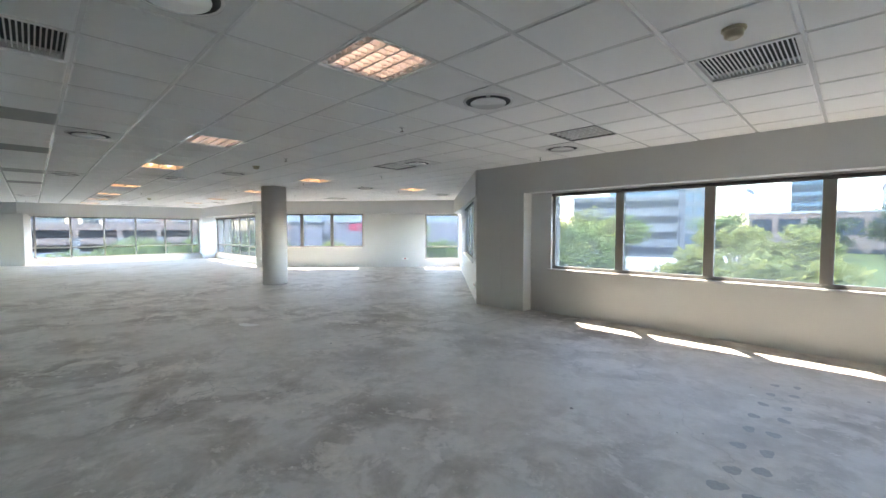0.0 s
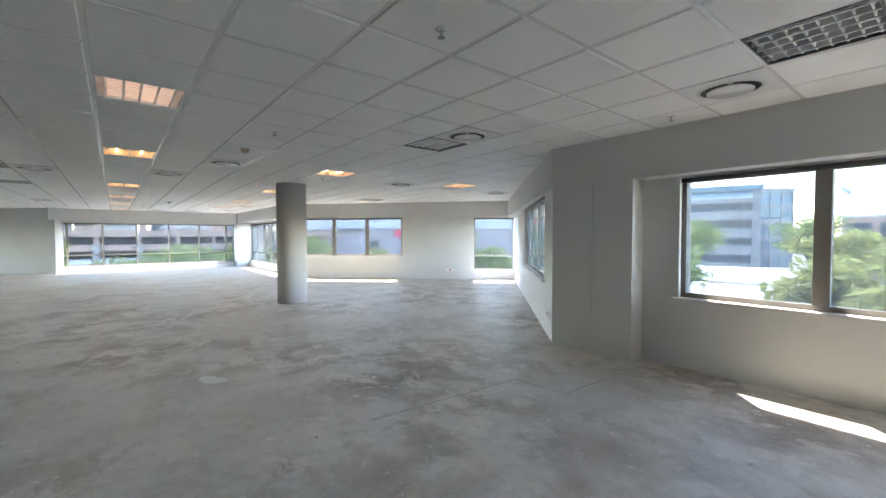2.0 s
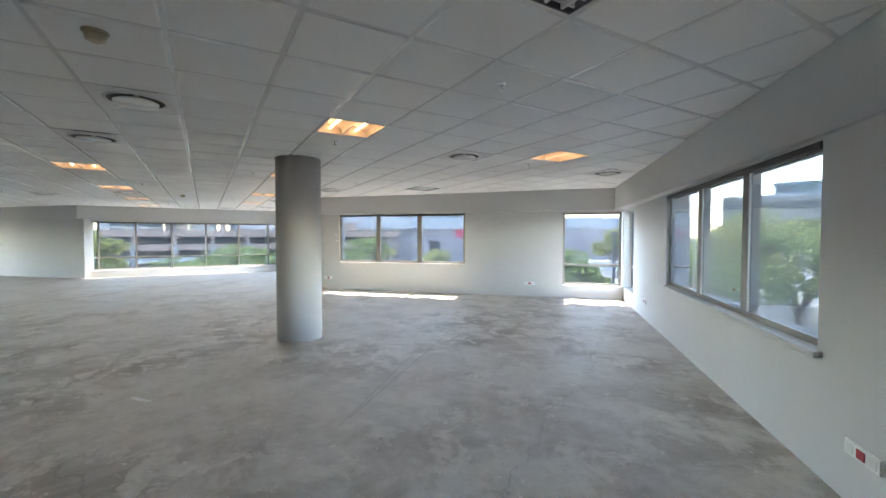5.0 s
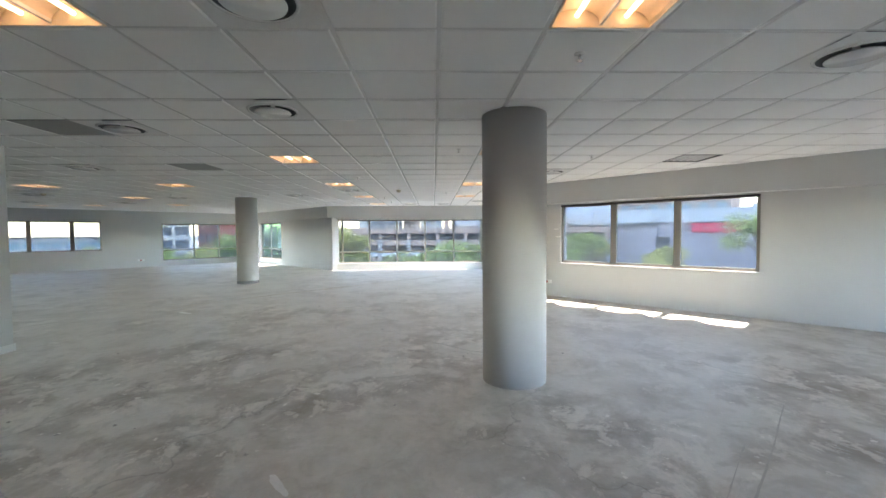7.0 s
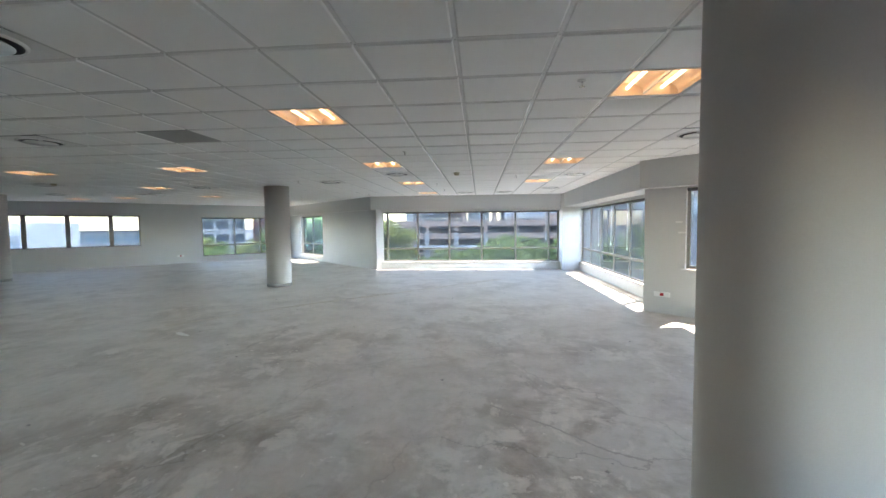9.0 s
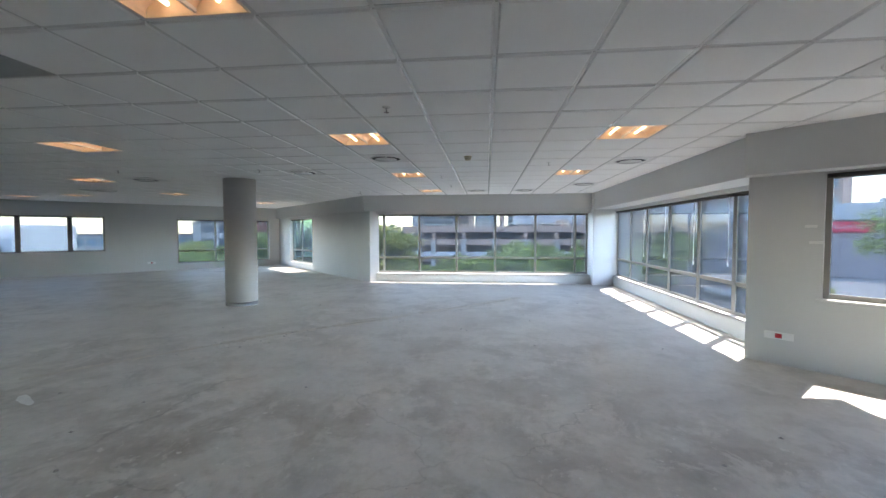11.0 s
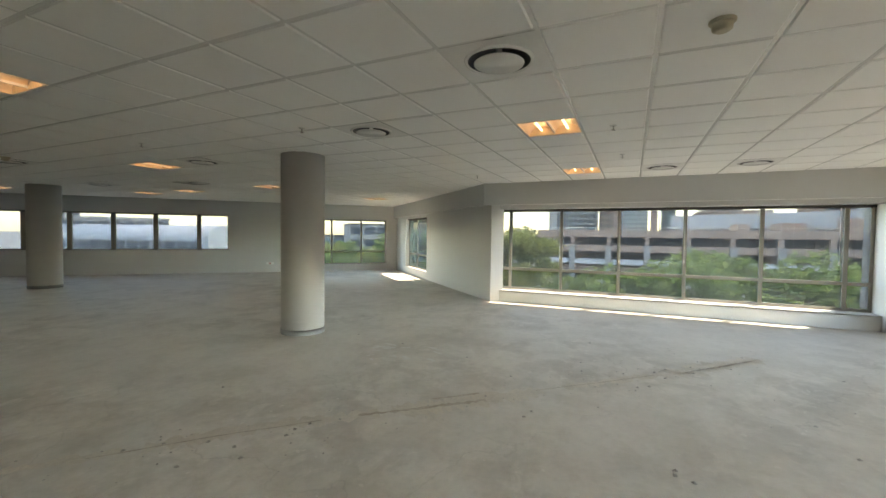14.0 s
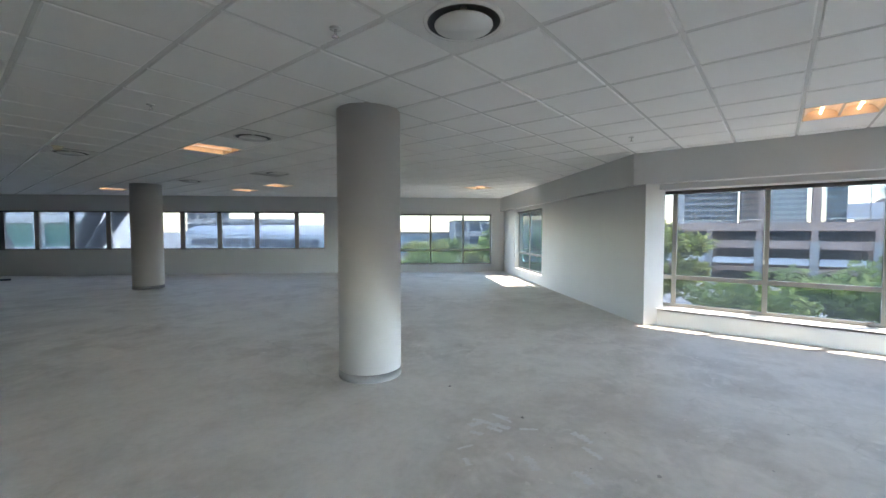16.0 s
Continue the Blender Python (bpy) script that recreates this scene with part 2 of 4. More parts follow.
def box(bm, x0, x1, y0, y1, z0, z1, bevel=0.0, mat=0):
    """A box between two corners, its edges bevelled if wanted."""
    vs = [bm.verts.new(p) for p in ((x0, y0, z0), (x1, y0, z0), (x1, y1, z0), (x0, y1, z0), (x0, y0, z1), (x1, y0, z1), (x1, y1, z1), (x0, y1, z1))]
    fs = [bm.faces.new([vs[i] for i in f]) for f in ((3, 2, 1, 0), (4, 5, 6, 7), (0, 1, 5, 4), (1, 2, 6, 5), (2, 3, 7, 6), (3, 0, 4, 7))]
    for f in fs:
        f.material_index = mat
    if bevel:
        es = list({e for f in fs for e in f.edges})
        bmesh.ops.bevel(bm, geom=es, offset=bevel, segments=2, affect='EDGES', profile=0.6)
    return vs


def boxed(x0, x1, y0, y1, z0, z1, bevel=0.0):
    bm = bmesh.new()
    box(bm, x0, x1, y0, y1, z0, z1, bevel)
    return bm


def lathe(bm, profile, segs=32, cap=True, mat=0, smooth=True):
    """A turned shape round z from (radius, z) pairs."""
    rings = []
    for r, z in profile:
        rings.append([bm.verts.new((r * math.cos(2 * math.pi * i / segs), r * math.sin(2 * math.pi * i / segs), z)) for i in range(segs)])
    for a, b in zip(rings, rings[1:]):
        for i in range(segs):
            f = bm.faces.new((a[i], a[(i + 1) % segs], b[(i + 1) % segs], b[i]))
            f.smooth, f.material_index = smooth, mat
    if cap:
        bm.faces.new(rings[0][::-1]).material_index = mat
        bm.faces.new(rings[-1]).material_index = mat
    return bm


def extruded(bm, outline, z0, z1, mat=0):
    """A prism over a plan outline."""
    lo = [bm.verts.new((x, y, z0)) for x, y in outline]
    hi = [bm.verts.new((x, y, z1)) for x, y in outline]
    bm.faces.new(lo[::-1]).material_index = mat
    bm.faces.new(hi).material_index = mat
    k = len(outline)
    for i in range(k):
        bm.faces.new((lo[i], lo[(i + 1) % k], hi[(i + 1) % k], hi[i])).material_index = mat
    bmesh.ops.recalc_face_normals(bm, faces=bm.faces)
    return bm


def along(p0, p1):
    """The pose of a wall: x runs from p0 to p1, y goes outwards on its right-hand side, z up."""
    d = Vector((p1[0] - p0[0], p1[1] - p0[1], 0)).normalized()
    n = Vector((d.y, -d.x, 0))
    m = Matrix((( d.x, n.x, 0, p0[0]), (d.y, n.y, 0, p0[1]), (0, 0, 1, 0), (0, 0, 0, 1)))
    return m, (Vector(p1) - Vector(p0)).length


def wall_mesh(length, thick, z0, z1, holes, s0=0.0):
    """A wall with openings right through it; no inner faces."""
    xs = sorted({s0, length, *[v for h in holes for v in h[:2]]})
    zs = sorted({z0, z1, *[v for h in holes for v in h[2:]]})
    solid = {}
    for i in range(len(xs) - 1):
        for k in range(len(zs) - 1):
            cx, cz = (xs[i] + xs[i + 1]) / 2, (zs[k] + zs[k + 1]) / 2
            solid[i, k] = not any(a < cx < b and c < cz < d for a, b, c, d in holes)
    bm = bmesh.new()
    memo = {}

    def v(x, y, z):
        key = (round(x, 4), round(y, 4), round(z, 4))
        if key not in memo:
            memo[key] = bm.verts.new(key)
        return memo[key]
    for (i, k), s in solid.items():
        if not s:
            continue
        a, b, c, d = xs[i], xs[i + 1], zs[k], zs[k + 1]
        bm.faces.new((v(a, 0, c), v(a, 0, d), v(b, 0, d), v(b, 0, c)))
        bm.faces.new((v(a, thick, c), v(b, thick, c), v(b, thick, d), v(a, thick, d)))
        if not solid.get((i - 1, k)):
            bm.faces.new((v(a, 0, c), v(a, thick, c), v(a, thick, d), v(a, 0, d)))
        if not solid.get((i + 1, k)):
            bm.faces.new((v(b, 0, c), v(b, 0, d), v(b, thick, d), v(b, thick, c)))
        if not solid.get((i, k - 1)):
            bm.faces.new((v(a, 0, c), v(b, 0, c), v(b, thick, c), v(a, thick, c)))
        if not solid.get((i, k + 1)):
            bm.faces.new((v(a, 0, d), v(a, thick, d), v(b, thick, d), v(b, 0, d)))
    bmesh.ops.recalc_face_normals(bm, faces=bm.faces)
    return bm


# ---- plan: corners of the inner wall faces ----
P_A0, P_A1 = (3.6, 6.56), (-4.45, 6.56)
P_PIER = (-5.53, 6.32)
P_APEX = (-11.24, 12.03)
P_C1 = (-16.88, 6.39)
P_LW = (-23.6, 0.0)
P_APEX2 = (-29.5, -5.9)
P_E1 = (-16.3, -19.1)
WALL_T = 0.30


def build_wall(name, p0, p1, holes, thick=WALL_T, z1=3.0, z0=-0.3, s0=0.0, label=""):
    m, ln = along(p0, p1)
    ob = thing(name, wall_mesh(ln, thick, z0, z1, holes, s0), M_WALL, label or "smooth off-white painted wall with window openings", "wall", kind="structure")
    ob.matrix_world = m
    return m, ln


def dist(p, q):
    return math.hypot(p[0] - q[0], p[1] - q[1])


def window(name, m, s_edges, z0, z1, inset, transom=None, wide=0.11, sill=True, blind=True, sill_out=0.05, label="", pane_mat=None, cords=()):
    """A glazed opening in a wall's frame m: outer frame, mullions at the inner edges, transom, panes, sill and blind box."""
    w = empty(name, m, label or "aluminium-framed window with grey tinted panes", "window", kind="structure")
    a, b = s_edges[0], s_edges[-1]
    d0, d1 = inset, inset + 0.07
    bm = bmesh.new()
    for x0, x1, c, d in ((a, a + 0.05, z0, z1), (b - 0.05, b, z0, z1), (a + 0.05, b - 0.05, z0, z0 + 0.05), (a + 0.05, b - 0.05, z1 - 0.05, z1)):
        box(bm, x0, x1, d0, d1, c, d, 0.004)
    part("window_frame", bm, M_ALU, w)
    for s in s_edges[1:-1]:
        part("mullion", boxed(s - wide / 2, s + wide / 2, d0 - 0.012, d1 + 0.01, z0 + 0.045, z1 - 0.045, 0.005), M_ALU, w)
    if transom:
        for s, e in zip(s_edges, s_edges[1:]):
            part("transom", boxed(s + wide / 2, e - wide / 2, d0 - 0.006, d1, transom - 0.03, transom + 0.03, 0.004), M_ALU, w)
    rows = [(z0, z1)] if not transom else [(z0, transom), (transom, z1)]
    for s, e in zip(s_edges, s_edges[1:]):
        for c, d in rows:
            p = part("pane", boxed(s + 0.012, e - 0.012, d0 + 0.004, d0 + 0.010, c + 0.02, d - 0.02), pane_mat or M_GLASS, w)
            p.visible_shadow = False
    if sill:
        part("window_sill", boxed(a - 0.05, b + 0.05, -sill_out, d0 - 0.004, z0 - 0.035, z0 - 0.002, 0.006), M_SILL, w, "white painted sill board")
    if blind:
        part("blind_box", boxed(a + 0.01, b - 0.01, d0 - 0.06, d0 - 0.015, z1 - 0.052, z1 - 0.004, 0.014), M_BLIND, w, "dark rolled-up blind under the head")
    for s, lean, low in cords:
        bm = bmesh.new()
        lathe(bm, [(0.0035, low + 0.06), (0.0035, z1 - 0.05)], 6)
        lathe(bm, [(0.004, low), (0.011, low + 0.01), (0.009, low + 0.055), (0.003, low + 0.065)], 10)
        for v in bm.verts:
            v.co.x += s + lean * (z1 - v.co.z)
            v.co.y += d0 - 0.035
        part("blind_cord", bm, M_TRIM, w, "white pull cord with a small weight")
    return w


# ---- floor and ceiling ----
OUTLINE = [(3.6, -19.3), (3.6, 6.86), (-4.45, 6.86), (-5.6, 6.7), (-11.24, 12.45), (-16.9, 7.15), (-24.5, 7.15), (-24.5, -0.5), (-30.0, -5.9), (-16.3, -19.6)]
thing("floor", extruded(bmesh.new(), OUTLINE, -0.3, 0.0), M_FLOOR, "bare stained grey concrete screed floor", "floor", kind="structure")
thing("roof_slab", extruded(bmesh.new(), OUTLINE, 3.0, 3.3), M_PALE, "concrete slab above the suspended ceiling", "slab", kind="structure")


def inside(x, y, poly):
    c = False
    for (x0, y0), (x1, y1) in zip(poly, poly[1:] + poly[:1]):
        if (y0 > y) != (y1 > y) and x < (x1 - x0) * (y - y0) / (y1 - y0) + x0:
            c = not c
    return c


def cell(x, y):
    return round((x - TX) / 0.6), round((y - TY) / 0.6)


LOUVRED = [(-2.7, 1.95), (-6.3, 1.95), (-2.7, 4.95), (-6.3, 4.95), (-13.5, 7.95)]
OPEN_LIGHTS = [(-9.3, 1.95), (-13.5, 1.95), (-16.5, 1.95), (-19.5, 1.95), (-22.5, 1.95), (-9.3, 4.95), (-12.9, 4.95), (-16.5, 4.95), (-19.5, 4.95), (-9.3, 7.95),
               (-16.5, -1.65), (-16.5, -4.65), (-19.5, -4.65), (-22.5, -5.25), (-22.5, -8.25), (-22.5, -10.05), (-20.1, -12.45), (-26.1, -4.65)]
DIFFUSERS = [(-2.7, 3.15), (-3.3, 5.55), (-5.7, 4.95), (-6.9, 0.75), (-9.3, 3.15), (-11.1, 2.55), (-11.7, 0.75), (-9.9, 6.75), (-9.9, 9.75), (-14.1, -1.65), (-17.7, 1.95),
             (-18.3, 5.55), (-18.9, 0.15), (-21.3, 5.55), (-19.5, -3.45), (-21.3, -6.15), (-20.7, -8.85), (-18.3, -6.45), (-14.7, 6.15), (-22.5, 3.15), (-22.5, 4.35), (-2.7, 0.75)]
VENTS = [(-3.9, 0.15), (-0.9, 3.75)]
PLATES = [(-6.3, 0.15), (-8.7, 0.15), (-11.7, 0.15), (-14.1, 0.15)]
TAKEN = {cell(*p) for p in LOUVRED + OPEN_LIGHTS + DIFFUSERS + VENTS + PLATES}
NEAR_ROOM = [(3.6, -19.2), (3.6, 6.9), (-5.0, 6.9), (-11.24, 12.6), (-17.2, 7.1), (-24.4, 7.1), (-24.4, -0.4), (-30.0, -5.9), (-16.5, -19.4)]
bm = bmesh.new()
cells = []
for i in range(-24, 34):
    for j in range(-36, 19):
        x, y = TX + 0.6 * i, TY + 0.6 * j
        if inside(x, y, NEAR_ROOM):
            cells.append((i, j))
cellset = set(cells)
tilt = random.Random(5)
for i, j in cells:
    if (i, j) in TAKEN:
        continue
    x, y = TX + 0.6 * i, TY + 0.6 * j
    e, dz = 0.292, tilt.uniform(-0.002, 0.002)
    top = [bm.verts.new((x + sx * e, y + sy * e, ceil_z(x) + 0.006)) for sx, sy in ((-1, -1), (-1, 1), (1, 1), (1, -1))]
    low = [bm.verts.new((x + sx * (e - 0.014), y + sy * (e - 0.014), ceil_z(x) - 0.007 + dz * (sx + 0.5 * sy))) for sx, sy in ((-1, -1), (-1, 1), (1, 1), (1, -1))]
    bm.faces.new(low)
    for k in range(4):
        bm.faces.new((top[k], top[(k + 1) % 4], low[(k + 1) % 4], low[k]))


def strip(bm, x0, x1, y0, y1):
    z = ceil_z((x0 + x1) / 2)
    vs = [bm.verts.new(p) for p in ((x0, y0, z), (x0, y1, z), (x1, y1, z), (x1, y0, z))]
    bm.faces.new(vs).material_index = 1


for i, j in cells:
    x, y = TX + 0.6 * i, TY + 0.6 * j
    strip(bm, x - 0.312, x - 0.288, y - 0.288, y + 0.288)
    strip(bm, x - 0.312, x + 0.288, y - 0.312, y - 0.288)
thing("ceiling", bm, [M_TILE, M_BAR], "suspended ceiling of square mineral fibre tiles in a white grid", "ceiling", kind="structure")

# ---- window walls ----
mA, lA = build_wall("wall_north", P_A0, P_A1, [(-0.1, 0.0, 0, 0.1), (0.45, 3.6 + 4.05, 0.77, 2.06)])
window("window_1", mA, [0.45, 1.84, 3.0, 4.16, 5.32, 6.5, 7.65], 0.77, 2.06, 0.05, wide=0.12)
mP, lP = along((-4.45, 6.32), P_PIER)
for s0, s1 in ((0, 0.5), (0.504, lP)):
    thing("pier", boxed(s0, s1, 0, 0.6, 0, 3.0, 0.002), M_WALL, "plain off-white painted wall pier", "pier", kind="structure").matrix_world = mP
mB, lB = along(P_PIER, P_APEX)
sB = [dist(P_PIER, (x, 0.79 - x)) for x in (-6.1, -6.9, -7.72, -8.62)]
sBc = dist(P_PIER, (-10.38, 11.17))
build_wall("wall_northeast", P_PIER, P_APEX, [(sB[0], sB[-1], 0.77, 2.06), (sBc, lB - 0.02, 0.30, 2.05)])
window("window_2", mB, sB, 0.77, 2.06, 0.05, wide=0.12)
window("window_3", mB, [sBc, lB - 0.03], 0.30, 2.05, 0.16, 0.78, blind=False, sill_out=0.0)
mC, lC = along(P_APEX, P_C1)
sC = [dist(P_APEX, (x, x + 23.27)) for x in (-13.9, -14.77, -15.6, -16.42)]
sCc = dist(P_APEX, (-12.2, 11.07))
sCm = dist(P_APEX, (-11.71, 11.56))
build_wall("wall_northwest", P_APEX, P_C1, [(0.02, sCc, 0.30, 2.05), (sC[0], sC[-1], 0.77, 2.06)])
window("window_4", mC, [0.03, sCc], 0.30, 2.05, 0.16, 0.78, wide=0.07, blind=False, sill_out=0.0)
window("window_5", mC, sC, 0.77, 2.06, 0.05, wide=0.12)
# long glazed bay and its corner
mD, lD = along((-16.9, 6.85), (-23.45, 6.85))
build_wall("wall_bay_north", (-16.9, 6.85), (-23.45, 6.85), [(0.12, lD - 0.0, 0.27, 2.02)])
window("window_6", mD, [0.12, 1.21, 2.22, 3.34, 4.46, 5.5, lD - 0.0], 0.27, 2.02, 0.10, 0.72, wide=0.085, sill_out=0.0, cords=((1.32, 0.0, 0.95), (2.33, 0.0, 0.9), (3.45, 0.05, 0.95), (4.57, 0.0, 0.9)))
thing("corner_pier", boxed(-24.45, -23.45, 6.30, 7.2, 0, 3.0, 0.006), M_WALL, "off-white painted square corner pier", "pier", kind="structure")
mL, lL = along((-23.75, 6.30), (-23.75, 0.0))
build_wall("wall_bay_west", (-23.75, 6.30), (-23.75, 0.0), [(0.0, lL - 0.01, 0.25, 2.0)], thick=0.55)
window("window_7", mL, [0.0, 0.35, 1.48, 2.65, 3.79, 4.91, 6.0, lL - 0.01], 0.25, 2.0, 0.32, 0.70, wide=0.06, sill_out=0.0, cords=((0.44, 0.0, 1.0), (2.66, 0.0, 0.95), (3.78, 0.0, 0.9), (4.93, 0.0, 0.95)))
thing("end_pier", extruded(bmesh.new(), [(-23.605, -0.003), (-24.4, -0.003), (-24.4, -0.79)], 0.0, 3.0), M_WALL, "off-white painted end pier", "pier", kind="structure")
mF, lF = along(P_LW, P_APEX2)
sF = [dist(P_LW, (x, x + 23.6)) for x in (-26.75, -27.7, -28.5)]
build_wall("wall_southwest", P_LW, P_APEX2, [(sF[0], sF[-1], 0.25, 2.0)], s0=0.004)
window("window_8", mF, sF, 0.25, 2.0, 0.12, 0.74, wide=0.06, sill_out=0.0, label="aluminium-framed window with green tinted panes", pane_mat=M_GLASS_G)
mE, lE = along(P_APEX2, P_E1)
sE = [dist(P_APEX2, (x, -35.4 - x)) for x in (-29.2, -28.5, -27.7, -26.75)]
sE2 = [dist(P_APEX2, (x, -35.4 - x)) for x in (-25.2, -24.54, -23.64, -22.81, -22.0, -21.2, -20.43, -19.67, -18.95, -18.25, -17.5)]
build_wall("wall_west", P_APEX2, P_E1, [(sE[0], sE[-1], 0.25, 1.98), (sE2[0], sE2[-1], 0.80, 2.04)])
window("window_9", mE, sE, 0.25, 1.98, 0.12, 0.74, wide=0.06, sill_out=0.0)
window("window_10", mE, sE2, 0.80, 2.04, 0.10, wide=0.13)
build_wall("wall_south", P_E1, (3.6, -19.08), [], label="plain off-white painted wall closing the floor")
build_wall("wall_east", (3.6, -19.08), (3.6, 6.9), [], label="plain off-white painted wall closing the floor")

# core walls
thing("wall_core", boxed(-12.53, 3.59, -8.5, -1.31, 0, 3.0, 0.004), M_WALL, "white painted wall of the building core", "wall", kind="structure")
bm = bmesh.new()
box(bm, -12.545, 3.55, -1.31, -1.295, 0.0, 0.09, 0.003)
box(bm, -12.545, -12.53, -8.5, -1.31, 0.0, 0.09, 0.003)
thing("baseboard", bm, M_TRIM, "white painted skirting along the core wall", "skirting", kind="structure")

# bulkheads over the windows
bm = bmesh.new()
BULK = 2.08


def bulk(bm, pts, z0=BULK):
    extruded(bm, pts, z0, 2.995)


bulk(bm, [(3.59, 6.32), (3.59, 6.555), (-4.46, 6.555), (-4.46, 6.322), (-5.53, 6.318)])
thing("bulkhead", bm, M_WALL, "boxed plaster bulkhead above the windows", "bulkhead", kind="structure")
thing("bulkhead", extruded(bmesh.new(), [(-5.54, 6.30), (-5.52, 6.34), (-11.24, 12.025), (-11.24, 11.69)], BULK, 2.995), M_WALL, "boxed plaster bulkhead above the windows", "bulkhead", kind="structure")
thing("bulkhead", extruded(bmesh.new(), [(-11.245, 11.685), (-11.245, 12.02), (-16.87, 6.395), (-16.69, 6.23)], BULK, 2.995), M_WALL, "boxed plaster bulkhead above the windows", "bulkhead", kind="structure")
BL = "boxed plaster bulkhead above the windows"
thing("bulkhead", extruded(bmesh.new(), [(-16.70, 6.33), (-16.86, 6.845), (-23.44, 6.845), (-23.44, 6.33)], BULK, 2.995), M_WALL, BL, "bulkhead", kind="structure")
thing("bulkhead", extruded(bmesh.new(), [(-23.595, 6.29), (-23.745, 6.29), (-23.745, 0.005), (-23.595, 0.005), (-23.58, -0.16)], BULK, 2.995), M_WALL, BL, "bulkhead", kind="structure")
thing("bulkhead", extruded(bmesh.new(), [(-23.575, -0.17), (-23.6, -0.005), (-29.49, -5.895), (-29.40, -5.99)], BULK, 2.995), M_WALL, BL, "bulkhead", kind="structure")

# ---- columns ----


M_BAND = plain("bare grey mortar", (0.36, 0.35, 0.34), 0.9, vary=0.15)


def column(x, y, r, band=False):
    c = empty("column", pose(x, y, 0), "round grey painted concrete column", "column", "columns", kind="structure")
    part("shaft", lathe(bmesh.new(), [(r, 0.0), (r, H + 0.05)], 48), M_COL, c)
    if band:
        part("base_band", lathe(bmesh.new(), [(r + 0.004, 0.0), (r + 0.004, 0.075)], 48), M_BAND, c, "grey unpainted band at the foot")
    return c


column(-11.28, 4.80, 0.31)
column(-19.70, -1.57, 0.30, True)
column(-20.3, -10.5, 0.33, True)

# ---- ceiling fixtures ----


def open_light():
    """A recessed troffer with two curved reflector troughs and bare tubes."""
    ob = empty("ceiling_light", pose(0, 0, 0), "recessed square ceiling light with lit warm tubes", "ceiling light", "recessed open ceiling lights")
    bm = bmesh.new()
    for x0, x1, y0, y1 in ((-0.286, -0.276, -0.286, 0.286), (0.276, 0.286, -0.286, 0.286), (-0.276, 0.276, -0.286, -0.276), (-0.276, 0.276, 0.276, 0.286)):
        box(bm, x0, x1, y0, y1, -0.004, 0.11)
    box(bm, -0.286, 0.286, -0.286, 0.286, 0.11, 0.12)
    part("housing", bm, M_REFL, ob, "enamelled housing tinted with the warm tube glow")
    for side in (-1, 1):
        bm = bmesh.new()
        rows = []
        for k in range(11):
            a = math.pi * k / 10
            yy, zz = side * 0.138 - 0.132 * math.cos(a), 0.018 + 0.075 * math.sin(a)
            rows.append([bm.verts.new((xx, yy, zz)) for xx in (-0.27, 0.27)])
        for a, b in zip(rows, rows[1:]):
            bm.faces.new((a[0], a[1], b[1], b[0])).smooth = True
        part("reflector", bm, M_REFL, ob, "curved reflector trough tinted with the warm tube glow")
        bm = bmesh.new()
        lathe(bm, [(0.009, -0.26), (0.013, -0.255), (0.013, 0.255), (0.009, 0.26)], 12)
        bmesh.ops.rotate(bm, verts=bm.verts, cent=(0, 0, 0), matrix=Matrix.Rotation(math.pi / 2, 3, 'Y'))
        bmesh.ops.translate(bm, verts=bm.verts, vec=(0, side * 0.138, 0.05))
        part("tube", bm, M_TUBE, ob, "glowing fluorescent tube")
    part("spine", boxed(-0.27, 0.27, -0.008, 0.008, 0.004, 0.05, 0.002), M_BAR, ob)
    return ob


def louvred_light(lit):
    ob = empty("ceiling_light", pose(0, 0, 0), ("recessed square ceiling light with a pinkish lit louvre" if lit else "recessed square ceiling light with a dark unlit louvre"), "ceiling light", "recessed louvred ceiling lights")
    bm = bmesh.new()
    for x0, x1, y0, y1 in ((-0.286, -0.276, -0.286, 0.286), (0.276, 0.286, -0.286, 0.286), (-0.276, 0.276, -0.286, -0.276), (-0.276, 0.276, 0.276, 0.286)):
        box(bm, x0, x1, y0, y1, -0.004, 0.10)
    box(bm, -0.286, 0.286, -0.286, 0.286, 0.10, 0.11)
    # unlit copies: housing and tubes coloured dark for the shade in the cells
    part("housing", bm, M_BAR if lit else M_STEEL_SHADE, ob)
    for k in range(5):
        yy = -0.22 + 0.11 * k
        part("long_blade", boxed(-0.275, 0.275, yy - 0.008, yy + 0.008, 0.0, 0.045, 0.002), M_SPEC if lit else M_BAR, ob)
    for k in range(8):
        xx = -0.245 + 0.07 * k
        part("cross_blade", boxed(xx - 0.005, xx + 0.005, -0.275, 0.275, 0.008, 0.043), M_SPEC if lit else M_BAR, ob)
    for yy in (-0.165, -0.055, 0.055, 0.165):
        bm = bmesh.new()
        lathe(bm, [(0.009, -0.26), (0.013, -0.255), (0.013, 0.255), (0.009, 0.26)], 10)
        bmesh.ops.rotate(bm, verts=bm.verts, cent=(0, 0, 0), matrix=Matrix.Rotation(math.pi / 2, 3, 'Y'))
        bmesh.ops.translate(bm, verts=bm.verts, vec=(0, yy, 0.07))
        part("tube", bm, M_TUBE_DIM if lit else M_STEEL_SHADE, ob)
    return ob


